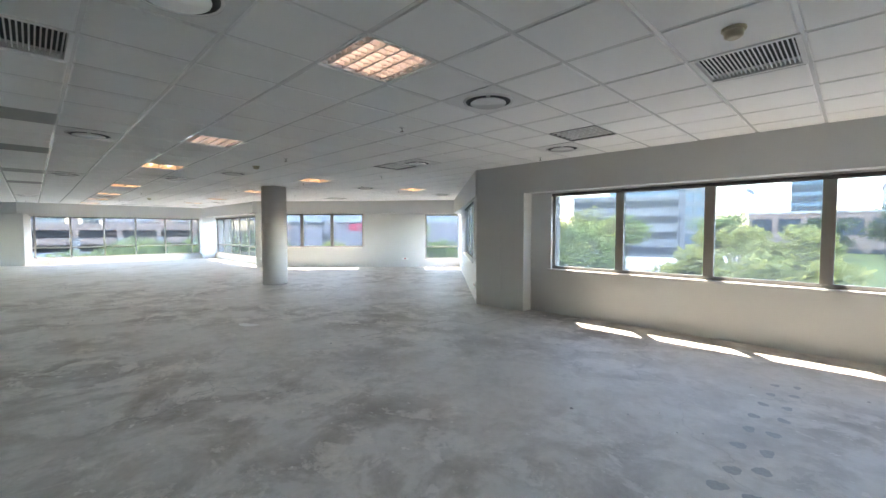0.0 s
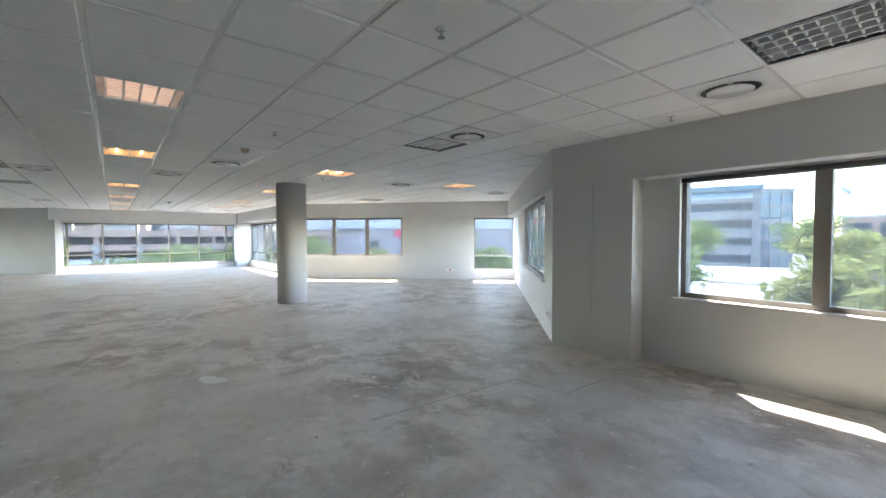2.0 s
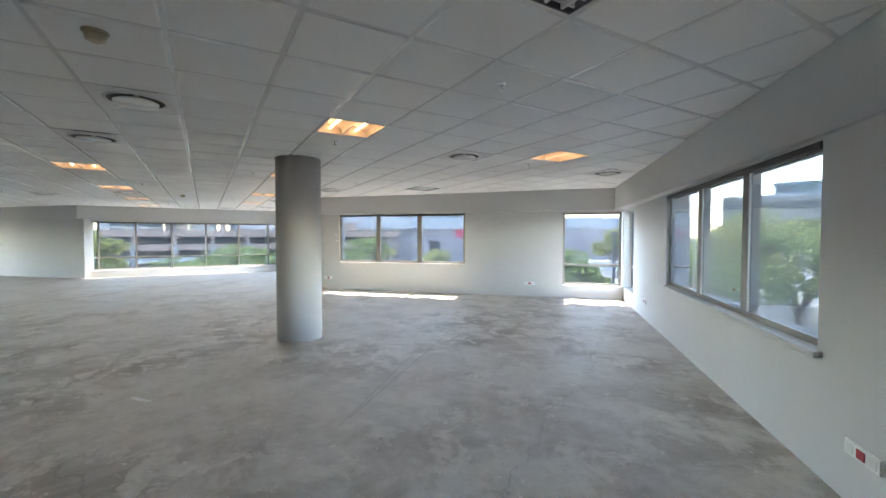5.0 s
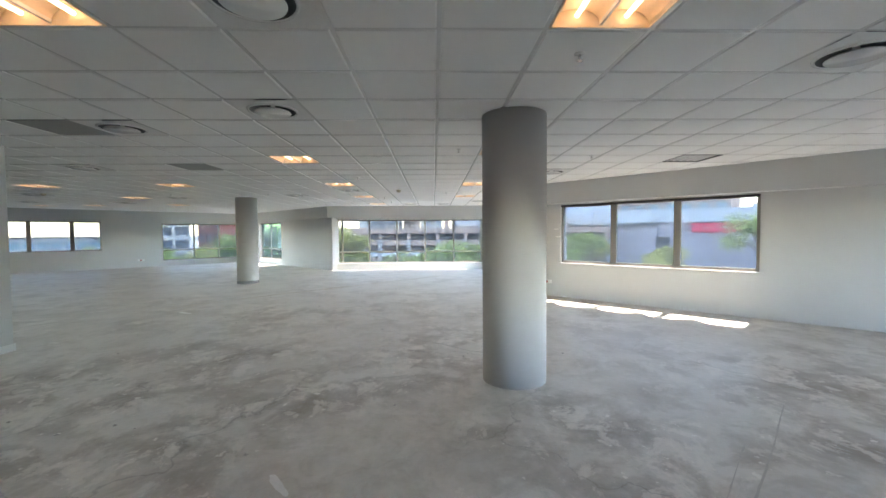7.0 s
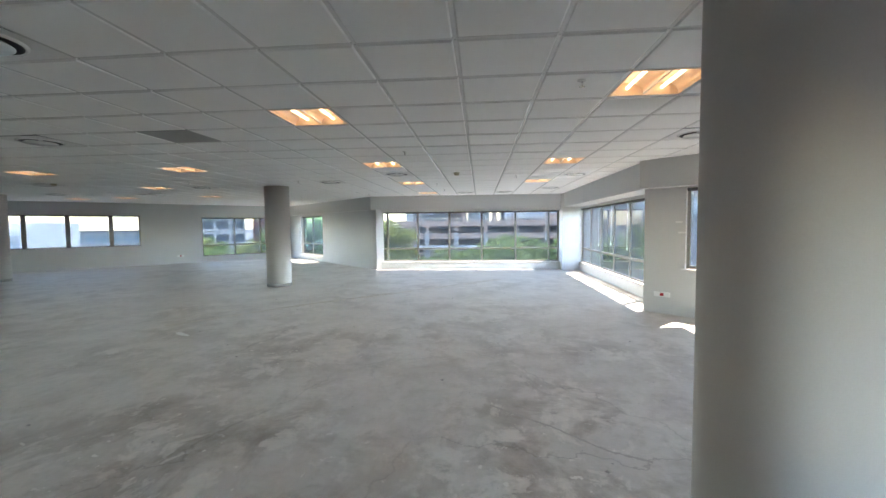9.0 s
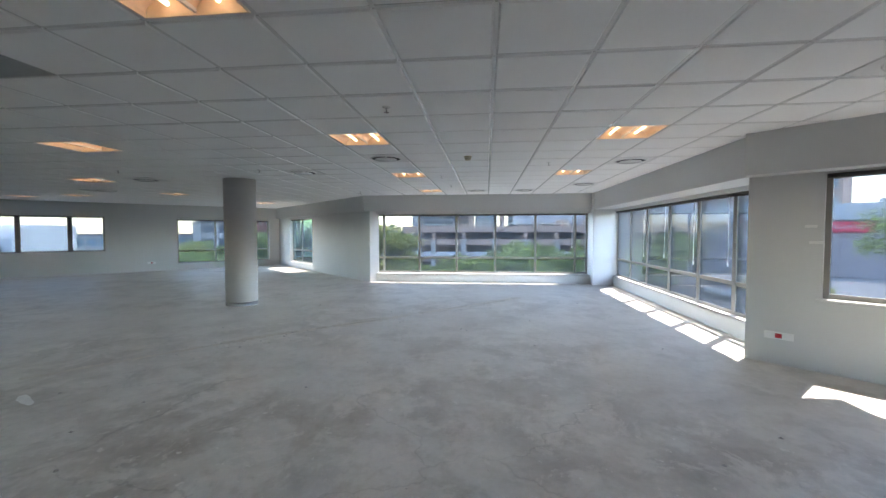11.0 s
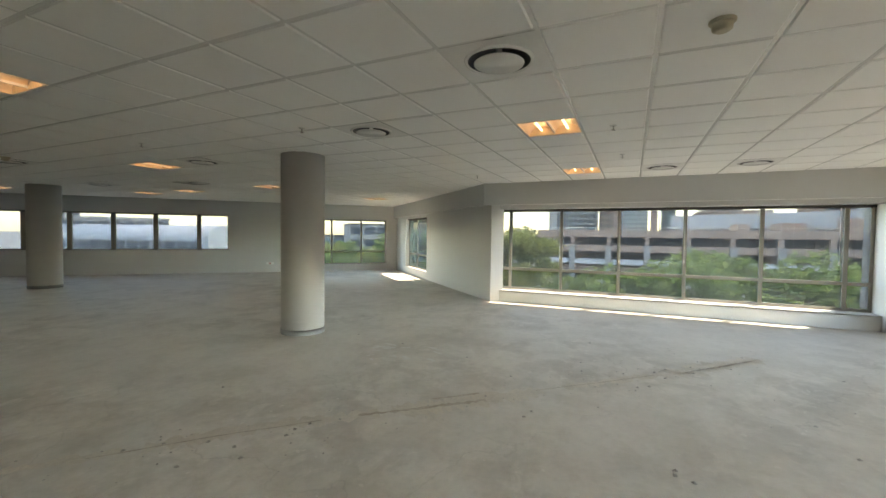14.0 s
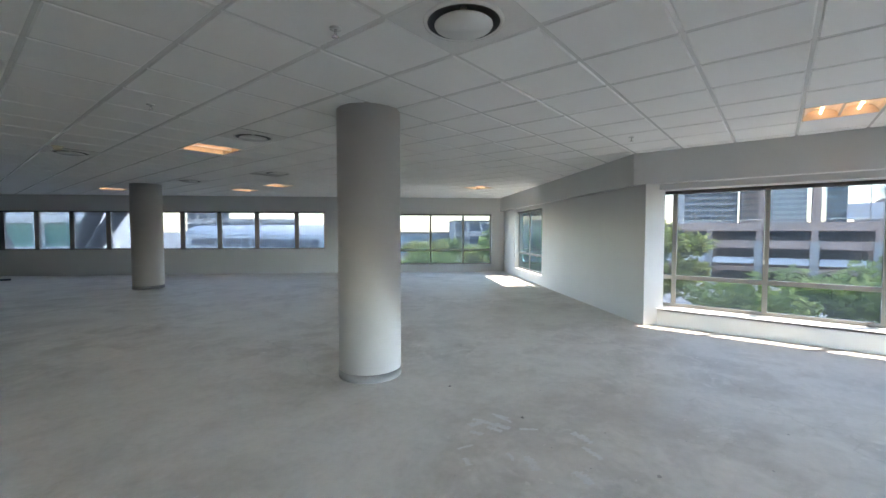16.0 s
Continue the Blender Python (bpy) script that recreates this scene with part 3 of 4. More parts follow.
def diffuser():
    """A round swirl-free air diffuser in a square plate: cone ring, slot with painted shade and dropped disc."""
    ob = empty("air_diffuser", pose(0, 0, 0), "round white disc air diffuser in a square plate", "air diffuser", "round ceiling diffusers")
    bm = bmesh.new()
    segs = 48
    ring = [bm.verts.new((0.195 * math.cos(2 * math.pi * i / segs), 0.195 * math.sin(2 * math.pi * i / segs), -0.006)) for i in range(segs)]
    rim = []
    for i in range(segs):
        c, s = math.cos(2 * math.pi * i / segs), math.sin(2 * math.pi * i / segs)
        k = 0.294 / max(abs(c), abs(s))
        rim.append(bm.verts.new((k * c, k * s, -0.006)))
    for i in range(segs):
        bm.faces.new((ring[i], rim[i], rim[(i + 1) % segs], ring[(i + 1) % segs]))
    part("plate", bm, M_GRILLE, ob)
    part("ring", lathe(bmesh.new(), [(0.222, -0.006), (0.218, -0.016), (0.206, -0.020), (0.198, -0.014)], 48, cap=False), M_BAR, ob)
    # the dark colour deepens the shade inside the slot
    part("throat", lathe(bmesh.new(), [(0.198, -0.014), (0.15, 0.075), (0.0, 0.08)], 48, cap=False), M_STEEL_SHADE, ob, "throat behind the disc, coloured dark for its shade")
    part("disc", lathe(bmesh.new(), [(0.02, 0.07), (0.02, -0.016), (0.152, -0.020), (0.160, -0.026), (0.156, -0.034), (0.02, -0.036), (0.006, -0.040)], 48), M_BAR, ob)
    return ob


def vent(dark):
    ob = empty("air_grille", pose(0, 0, 0), "square return air grille with dark gaps between its slats", "air grille", "return air grilles")
    bm = bmesh.new()
    for x0, x1, y0, y1 in ((-0.294, -0.265, -0.294, 0.294), (0.265, 0.294, -0.294, 0.294), (-0.265, 0.265, -0.294, -0.265), (-0.265, 0.265, 0.265, 0.294)):
        box(bm, x0, x1, y0, y1, -0.008, 0.03, 0.002)
    part("grille_frame", bm, M_GRILLE, ob)
    # black sheet that paints the shade seen between the slats
    part("backing", boxed(-0.28, 0.28, -0.28, 0.28, 0.05, 0.055), M_DARK, ob, "black sheet behind the slats for the shade of the void")
    bm0 = boxed(-0.264, 0.264, -0.0045, 0.0045, -0.0015, 0.0015)
    bmesh.ops.rotate(bm0, verts=bm0.verts, cent=(0, 0, 0), matrix=Matrix.Rotation(radians(-22), 3, 'X'))
    me = mesh_of("slat", bm0, M_BAR)
    for k in range(21):
        s = new("slat", me)
        s.parent = ob
        s.location = (0, -0.25 + 0.025 * k, 0.006)
    return ob


def sprinkler():
    ob = empty("sprinkler", pose(0, 0, 0), "small chrome pendent sprinkler head on the ceiling", "sprinkler", "ceiling sprinklers")
    part("rosette", lathe(bmesh.new(), [(0.036, 0.0), (0.034, -0.008), (0.014, -0.012)], 20), M_BAR, ob)
    part("stem", lathe(bmesh.new(), [(0.009, -0.01), (0.008, -0.03), (0.005, -0.05)], 12), M_CHROME, ob)
    part("deflector", lathe(bmesh.new(), [(0.020, -0.05), (0.021, -0.053), (0.006, -0.055)], 16), M_CHROME, ob)
    return ob


def detector():
    ob = empty("smoke_detector", pose(0, 0, 0), "yellowed white smoke detector on the ceiling", "smoke detector", "smoke detectors")
    part("base", lathe(bmesh.new(), [(0.062, 0.0), (0.062, -0.014), (0.055, -0.02)], 28), M_CREAM, ob)
    part("chamber", lathe(bmesh.new(), [(0.05, -0.02), (0.046, -0.05), (0.03, -0.06)], 28), M_CREAM, ob)
    return ob


def repeat(first, places, z):
    for k, (x, y) in enumerate(places):
        if k:
            copy_thing(first, pose(x, y, ceil_z(x) + z))
        else:
            first.matrix_world = pose(x, y, ceil_z(x) + z)


repeat(open_light(), OPEN_LIGHTS, 0)
repeat(louvred_light(True), LOUVRED[:2], 0)
repeat(louvred_light(False), LOUVRED[2:], 0)
repeat(diffuser(), DIFFUSERS, 0)
grille = vent(True)
grille.matrix_world = pose(*VENTS[0], ceil_z(VENTS[0][0]))
copy_thing(grille, pose(*VENTS[1], ceil_z(VENTS[1][0]), 0, 0, 90))
cp = thing("ceiling_panel", boxed(-0.294, 0.294, -0.294, 0.294, -0.003, 0.012, 0.002), plain("dark grey metal panel", (0.32, 0.32, 0.315), 0.6), "flat dark grey blanking panel in the ceiling grid", "ceiling panel", "blanking panels")
repeat(cp, PLATES, 0)
repeat(sprinkler(), [(-3.97, 3.2), (-6.84, 3.15), (-7.5, 5.52), (-3.9, 5.95), (-9.9, 4.95), (-9.88, 7.9), (-12.75, 4.35), (-15.3, 2.55), (-18.5, -0.45), (-19.6, 2.55), (-22.4, 0.1), (-18.3, -2.9), (-13.2, 6.3), (-18.3, 4.35), (-21.2, 2.6)], -0.003)
repeat(detector(), [(-0.87, 3.1), (-8.0, 3.12), (-17.68, 3.14), (-18.1, -6.0)], -0.003)

# ---- sockets on the walls ----


def socket(m, label):
    ob = empty("wall_socket", m, label, "socket", "wall sockets")
    part("plate", boxed(-0.13, 0.13, -0.012, 0.0, -0.04, 0.04, 0.004), M_TRIM, ob)
    part("outlet", boxed(-0.03, 0.03, -0.018, -0.011, -0.025, 0.025, 0.003), M_RED, ob, "red dedicated outlet")
    part("outlet", boxed(-0.11, -0.06, -0.015, -0.011, -0.025, 0.025, 0.003), M_BAR, ob)
    part("outlet", boxed(0.06, 0.11, -0.015, -0.011, -0.025, 0.025, 0.003), M_BAR, ob)
    return ob


RED_L = "white socket plate with a red outlet low on the wall"
for m, s in ((mC, dist(P_APEX, (-12.75, 10.52))), (mC, dist(P_APEX, (-16.66, 6.61))), (mB, dist(P_PIER, (-5.8, 6.6))), (mB, dist(P_PIER, (-9.6, 10.4))), (mE, dist(P_APEX2, (-25.95, -9.03)))):
    socket(m @ pose(s, -0.002, 0.32), RED_L)
for s, z, w in ((lC - 0.55, 1.52, 0.10), (lC - 0.6, 1.35, 0.12)):
    ob = thing("wall_plate", boxed(-w / 2, w / 2, -0.006, 0.0, -0.014, 0.014, 0.003), M_TRIM, "narrow white blanking plate on the wall", "wall plate")
    ob.matrix_world = mC @ pose(s, -0.002, z)

# ---- floor marks: chased channel, cracks, rubble ----
rng = random.Random(11)


def ribbon(name, pts, width, z, mat, label, rough=0.5, steps=14, rise=0.006):
    bm = bmesh.new()
    prev = None
    for (x0, y0), (x1, y1) in zip(pts, pts[1:]):
        d = Vector((x1 - x0, y1 - y0, 0))
        n = Vector((-d.y, d.x, 0)).normalized()
        for k in range(steps):
            f = k / steps
            c = Vector((x0 + d.x * f, y0 + d.y * f, z))
            a = c + n * width * rng.uniform(1 - rough, 1) / 2
            b = c - n * width * rng.uniform(1 - rough, 1) / 2
            row = [bm.verts.new(a), bm.verts.new(c + Vector((0, 0, rise * rng.uniform(0.6, 1.6)))), bm.verts.new(b)]
            if prev:
                bm.faces.new((prev[0], row[0], row[1], prev[1])).smooth = True
                bm.faces.new((prev[1], row[1], row[2], prev[2])).smooth = True
            prev = row
    return thing(name, bm, mat, label, "floor mark", kind="structure")


M_PATCH = plain("sandy mortar", (0.60, 0.555, 0.49), 0.9, vary=0.16, scale=3, grain=40, bump_s=0.6)
M_GROOVE = plain("dirty groove", (0.46, 0.41, 0.35), 0.95, vary=0.3, scale=6, grain=50, bump_s=0.5)
M_SCRATCH = plain("scratched screed", (0.45, 0.42, 0.38), 0.9, vary=0.15, scale=6, grain=50, bump_s=0.4)
CH = "rough sandy mortar smeared along an old floor channel"
for pts, wd in (([(-15.4, -1.25), (-16.1, -0.68), (-16.68, -0.2)], 0.16), ([(-16.75, -0.14), (-17.3, 0.32), (-17.9, 0.98)], 0.24), ([(-17.95, 1.04), (-18.35, 1.46), (-18.95, 2.06)], 0.34),
                ([(-19.1, 2.2), (-19.4, 2.5), (-20.0, 3.1)], 0.18), ([(-20.05, 3.15), (-20.4, 3.5), (-21.1, 4.15)], 0.42)):
    ribbon("floor_channel", pts, wd, 0.001, M_PATCH, CH, 0.85, 22, 0.004)
GR = "ragged dirty gouge along the mortar band"
for pts, wd in (([(-16.5, -0.3), (-17.05, 0.16), (-17.6, 0.68)], 0.022), ([(-17.75, 0.84), (-18.2, 1.33), (-18.5, 1.66)], 0.075), ([(-18.3, 1.22), (-18.62, 1.56)], 0.05), ([(-18.9, 1.98), (-19.5, 2.62), (-19.9, 3.02)], 0.02), ([(-20.1, 3.28), (-20.5, 3.66), (-20.95, 4.06)], 0.055)):
    ribbon("floor_groove", pts, wd, 0.008, M_GROOVE, GR, 0.9, 14, 0.002)
ribbon("floor_groove", [(-8.3, 4.62), (-8.62, 4.95), (-9.25, 5.6), (-9.9, 6.27), (-10.6, 6.95)], 0.018, 0.0006, M_SCRATCH, "shallow scratched line in the screed", 0.8, 14, 0.0004)
ribbon("floor_groove", [(-8.2, 4.5), (-8.52, 4.8), (-9.3, 5.5), (-10.0, 6.16)], 0.014, 0.0006, M_SCRATCH, "shallow scratched line in the screed", 0.8, 14, 0.0004)
bm = bmesh.new()
for k in range(420):
    if k < 160:
        f = rng.random()
        x, y = -16.4 - 4.8 * f + rng.gauss(0, 0.25), -0.4 + 4.6 * f + rng.gauss(0, 0.25)
    else:
        x, y = rng.uniform(-21, 0), rng.uniform(-0.8, 5.8)
    s = rng.choice((0.004, 0.006, 0.006, 0.009, 0.016))
    a = rng.random() * 3
    c, sn = math.cos(a) * s, math.sin(a) * s
    low = [bm.verts.new((x + dx * c - dy * sn, y + dx * sn + dy * c, 0.0005)) for dx, dy in ((-1, -0.7), (1, -0.6), (0.8, 0.7), (-0.7, 0.9))]
    top = bm.verts.new((x, y, s * 0.8))
    for i in range(4):
        bm.faces.new((low[i], low[(i + 1) % 4], top))
thing("rubble_crumbs", bm, plain("plaster crumbs", (0.42, 0.40, 0.37), 0.9, vary=0.3), "scattered pale crumbs of plaster on the floor", "debris", kind="stuff")
M_SPLASH = plain("dried pale paint", (0.78, 0.77, 0.74), 0.7, vary=0.1, scale=9)
M_DAMP = plain("damp boot mark", (0.34, 0.33, 0.32), 0.5, vary=0.2, scale=20)


def blot(name, x, y, rx, ry, turn, mat, label, z=0.0015, seed=0):
    r = random.Random(seed)
    bm = bmesh.new()
    k = 26
    ph = [r.random() * 6 for _ in range(3)]
    vs = []
    for i in range(k):
        a = 2 * math.pi * i / k
        q = 1 + 0.14 * math.sin(2 * a + ph[0]) + 0.10 * math.sin(3 * a + ph[1]) + 0.06 * math.sin(7 * a + ph[2])
        vs.append(bm.verts.new((rx * q * math.cos(a), ry * q * math.sin(a), 0)))
    bm.faces.new(vs)
    ob = thing(name, bm, mat, label, "floor mark", kind="structure")
    ob.matrix_world = pose(x, y, z, 0, 0, turn)


blot("paint_blot", -6.8, 2.5, 0.15, 0.10, 20, M_SPLASH, "dried pale paint blot on the concrete", seed=1)
blot("paint_blot", -14.95, -0.62, 0.16, 0.05, 60, M_SPLASH, "dried pale paint blot on the concrete", seed=4)
blot("paint_blot", -9.6, 3.1, 0.12, 0.03, 40, M_SPLASH, "dried pale paint blot on the concrete", seed=7)
rb = random.Random(8)
for k in range(8):
    f = k / 7
    for side in (-1, 1):
        blot("boot_mark", -0.76 + 0.075 * side + rb.uniform(-0.02, 0.02), 2.9 + 2.2 * f + rb.uniform(-0.05, 0.05) + 0.04 * side, 0.045 - 0.015 * f, 0.06 - 0.02 * f, rb.uniform(-30, 30), M_DAMP, "dark damp boot mark on the concrete", 0.0012, k * 2 + side)
M_SCUFF = plain("pale rubbed screed", (0.67, 0.655, 0.63), 0.8, vary=0.12, scale=8)
for k in range(16):
    cx, cy, rr, a0 = -19.0 + rb.uniform(-0.3, 0.25), 0.2 + rb.uniform(-0.3, 0.3), rb.uniform(0.1, 0.2), rb.uniform(2.2, 4.2)
    ribbon("floor_scuff", [(cx + 3 * rr * math.cos(a0 + q * 0.06), cy + 3 * rr * math.sin(a0 + q * 0.06)) for q in range(6)], rb.uniform(0.03, 0.09), 0.0008, M_SCUFF, "pale curved scuff rubbed into the screed", 0.7, 4, 0.0006)
for pts in ([(-4.99, 3.3), (-4.95, 4.1), (-4.9, 4.9)], [(-4.9, 4.9), (-4.36, 4.94)], [(-4.36, 4.94), (-4.34, 5.9)], [(-12.92, 3.66), (-12.56, 4.13), (-12.27, 4.42), (-12.15, 4.68)]):
    ribbon("floor_chase", pts, 0.04, 0.0006, M_SCRATCH, "thin worn chase line in the screed", 0.85, 16, 0.0004)

ob = thing("skirting_offcut", boxed(-0.9, 0.9, -0.06, 0.06, 0.0, 0.05, 0.006), M_STEEL_SHADE, "dark loose length of trunking lying on the floor", "trunking")
ob.matrix_world = pose(-17.6, -15.9, 0, 0, 0, -40)

# ---- outdoors ----
R_G = 3000
bm = bmesh.new()
bm.faces.new([bm.verts.new((R_G * math.cos(a * math.pi / 32), R_G * math.sin(a * math.pi / 32), GROUND)) for a in range(64)])
thing("ground", bm, M_PAVE, "pale concrete paving and streets around the building", "ground", kind="structure")


def slab(name, pts, z, mat, label, cat, thick=0.12):
    return thing(name, extruded(bmesh.new(), pts, z - thick, z), mat, label, cat, kind="structure")


slab("road", [(-120, 22), (-30, 22), (-30, 31), (-120, 31)], GROUND + 0.12, M_ASPH, "grey asphalt street beside the building", "road")
slab("road", [(-46, -120), (-38, -120), (-38, 21.9), (-46, 21.9)], GROUND + 0.12, M_ASPH, "grey asphalt street beside the building", "road")
slab("lawn", [(-1.6, 30), (2.6, 30), (2.6, 80), (-1.6, 80)], -1.7, M_GRASS, "bright green lawn terrace", "lawn", 2.9)
slab("pavement", [(2.7, 28), (9, 28), (9, 82), (2.7, 82)], -1.5, M_WHITE, "white paved walk beside the lawn", "pavement", 3.0)
thing("garden_wall", boxed(-6, 9, 81, 82, GROUND, 0.6, 0.05), M_PALE, "pale garden wall closing the lawn", "wall")


def building(name, p0, p1, depth, z1, mat, label, floors, bays, win_mat, band=None, win_h=0.55, win_w=0.78, z0=GROUND, roof=0.5, inset=0.25):
    """A block whose front runs from p0 to p1: storeys with window openings set back, slab edges and a parapet."""
    m, ln = along(p0, p1)
    b = empty(name, m, label, "building")
    fh = (z1 - z0) / floors
    holes = []
    bw = ln / bays
    for f in range(floors):
        for k in range(bays):
            c = (k + 0.5) * bw
            zc = z0 + (f + 0.55) * fh
            holes.append((c - bw * win_w / 2, c + bw * win_w / 2, zc - fh * win_h / 2, zc + fh * win_h / 2))
    part("wall", wall_mesh(ln, inset + 0.15, z0, z1, holes), mat, b)
    for h in holes:
        part("window", boxed(h[0], h[1], inset, inset + 0.1, h[2], h[3]), win_mat, b)
    part("core", boxed(0.0, ln, inset + 0.16, depth, z0, z1 - 0.05), mat, b)
    part("roof", boxed(-0.2, ln + 0.2, -0.2, depth + 0.2, z1, z1 + roof, 0.05), band or mat, b)
    return b


def garage():
    m, ln = along((-78, 36), (-78, -10.3))
    g = empty("parking_garage", m, "pinkish concrete parking garage with open decks", "parking garage")
    for z0, z1 in ((1.45, 2.4), (-0.6, 0.3), (-3.3, -2.75)):
        part("parapet", boxed(0, ln, 0.0, 0.3, z0, z1, 0.02), M_CONC, g, "pinkish parapet")
        part("deck", boxed(0, ln, 0.3, 24, z0 - 0.05, z0 + 0.25), M_CONC, g)
    k = 1.6
    while k < ln:
        part("pillar", boxed(k, k + 0.75, -0.55, 0.0, GROUND, 0.05, 0.03), M_PALE, g, "pale buttress")
        part("capital", boxed(k - 0.15, k + 0.9, -0.7, -0.01, 0.05, 0.25, 0.03), M_PALE, g)
        part("pillar", boxed(k + 0.1, k + 0.65, 0.02, 0.5, 0.3, 1.45, 0.02), M_CONC, g)
        for q in range(4):
            part("pillar", boxed(k, k + 0.5, 5 + q * 5, 5.5 + q * 5, GROUND, 1.4), M_CONC, g)
        if k + 4.9 < ln:
            aw = bmesh.new()
            vs = box(aw, k + 0.8, k + 4.85, -1.3, 0.1, -1.75, -1.68)
            for v in vs:
                if v.co.y < 0:
                    v.co.z -= 0.62
            part("awning", aw, M_WHITE, g, "white sloped awning")
            rl = bmesh.new()
            for q in range(11):
                box(rl, k + 0.9 + 0.38 * q, k + 0.93 + 0.38 * q, 0.1, 0.13, 0.3, 0.75)
            box(rl, k + 0.8, k + 4.85, 0.1, 0.13, 0.75, 0.79)
            part("railing", rl, M_STEEL_SHADE, g)
        k += 4.9
    # added dark sheet, stands in for the shade deep in the decks
    part("shade_back", boxed(0, ln, 23.5, 24, GROUND, 1.4), M_STEEL_SHADE, g)
    rail = bmesh.new()
    box(rail, 0, ln, 0.05, 0.09, 2.75, 2.8)
    for q in range(int(ln / 2)):
        box(rail, q * 2, q * 2 + 0.05, 0.05, 0.09, 2.4, 2.75)
    part("railing", rail, M_CHROME, g)
    for q, (y, h) in enumerate(((17.5, 5.2), (27.0, 4.6), (38.0, 5.0), (40.0, 4.4), (43.0, 5.2))):
        part("lamp_pole", lathe(bmesh.new(), [(0.06, 2.4), (0.04, 2.4 + h)], 8), M_PALE, g).matrix_basis = pose(y, 1.5, 0)
    for y0, y1, z in ((3, 9, 4.2), (12.5, 15.2, 3.6), (18.6, 20.0, 3.5)):
        part("roof_house", boxed(y0, y1, 6, 12, 2.3, z, 0.04), M_CONC, g, "pinkish stair head on the roof")
    return g


garage()
building("office_tower", (-160, -7.6), (-156, -20.2), 20, 40, M_PALE, "tall dark banded office tower beyond the garage", 26, 2, M_DKWIN, win_h=0.62, win_w=0.97)
building("office_tower", (-162, -2.9), (-162, -7.4), 16, 38, M_CONC, "pinkish office tower with dark window bands", 24, 1, M_DKWIN, win_h=0.4, win_w=0.9)
building("office_tower", (-158, 7.0), (-158, -0.7), 16, 42, M_WHITE, "white office tower with fine grey window bands", 34, 1, M_BGLASS, win_h=0.45, win_w=0.98)
for y in (-1.0, 9.4):
    thing("lift_shaft", boxed(-159, -152, y - 1.6, y, GROUND, 41, 0.05), M_CONC, "plain pinkish concrete shaft beside the tower", "shaft")
building("office_tower", (-166, 15.2), (-166, 11.2), 16, 44, M_BGLASS, "slim dark blue glass tower", 26, 2, M_DKWIN, win_h=0.7, win_w=0.9)
building("office_tower", (-172, 34), (-172, 24), 20, 38, M_BGLASS, "tall blue glass office tower", 18, 6, M_DKWIN, win_h=0.8, win_w=0.9)
building("apartment_block", (-130, 62), (-130, 40), 16, 10, M_CONC, "pinkish mid-rise block behind the garage", 5, 7, M_DKWIN)
building("apartment_block", (-125, 30), (-125, 17), 14, 7.2, M_CONC, "pinkish mid-rise block behind the garage", 4, 5, M_DKWIN)


def mall():
    m, ln = along((-54, 79.5), (-97, 9.5))
    b = empty("shopping_centre", m, "mauve grey shopping centre with a light blue upper band", "building")
    part("wall", wall_mesh(ln, 0.6, GROUND, 3.0, [(41.8, 44.0, -2.4, 0.6), (50, 58, -4.4, -2.2), (62, 68, -4.4, -2.2)]), M_MALL, b)
    part("recess", boxed(1, ln - 1, 0.9, 30, GROUND, 2.9), M_DKWIN, b)
    part("upper_band", boxed(-0.5, ln + 0.5, -0.6, 30, 3.0, 5.2, 0.05), M_MALLB, b)
    part("sign_board", boxed(24.5, 30.6, -0.9, 1.5, 3.1, 5.75, 0.05), M_WHITE, b, "white raised board with a red emblem")
    arch = bmesh.new()
    ring = [[arch.verts.new((27.5 + r * math.cos(q * math.pi / 14) * 1.6, -0.93, 4.15 + r * math.sin(q * math.pi / 14))) for r in (0.62, 0.95)] for q in range(15)]
    for p, q in zip(ring, ring[1:]):
        arch.faces.new((p[0], p[1], q[1], q[0]))
    box(arch, 26.1, 29.0, -0.94, -0.9, 4.0, 4.3)
    part("emblem", arch, M_SIGN, b, "red arch emblem")
    part("roof_block", boxed(52, 60, 3, 14, 5.2, 6.3, 0.05), M_MALLB, b)
    part("recess_band", boxed(44, 60, -0.66, -0.1, 2.45, 2.98, 0.02), M_DKWIN, b, "dark strip under the upper band")
    for c in (62, 69, 76):
        part("panel", boxed(c - 2.6, c + 2.6, -0.16, -0.02, -2.6, 1.7, 0.03), M_MALL, b)
    for k in range(1, 12):
        part("pilaster", boxed(k * 6.8 - 0.25, k * 6.8 + 0.25, -0.25, 0.0, GROUND, 2.99, 0.02), M_MALL, b)
    s = part("sign_panel", boxed(31.2, 38.7, -0.75, -0.61, 1.35, 2.75, 0.03), M_SIGN, b, "crimson sign panel")
    cu = bpy.data.curves.new("lettering", 'FONT')
    cu.body, cu.size, cu.extrude = "THE PLACE WHERE", 0.62, 0.02
    cu.materials.append(M_WHITE)
    tx = new("lettering", cu)
    tx.parent = s
    tx.matrix_basis = pose(32.0, -0.755, 1.85, 90, 0, 0)
    tagged(tx, "small white lettering")
    return b


mall()
building("apartment_block", (-92, 66), (-110, 47), 14, 18, M_CONC, "beige mid-rise block with blue windows behind the shopping centre", 7, 8, M_BGLASS, win_h=0.5, win_w=0.6)
building("glass_office", (-24.2, 92.5), (-45, 86), 24, 8.2, M_PALE, "pale and blue glass office building among trees", 4, 9, M_DKWIN, M_MALLB, win_h=0.45, win_w=0.95)
building("glass_office", (-20.2, 94.2), (-24.0, 90.5), 12, 9.2, M_PALE, "pale framed glass corner block of the office", 5, 3, M_BGLASS, win_h=0.66, win_w=0.86)
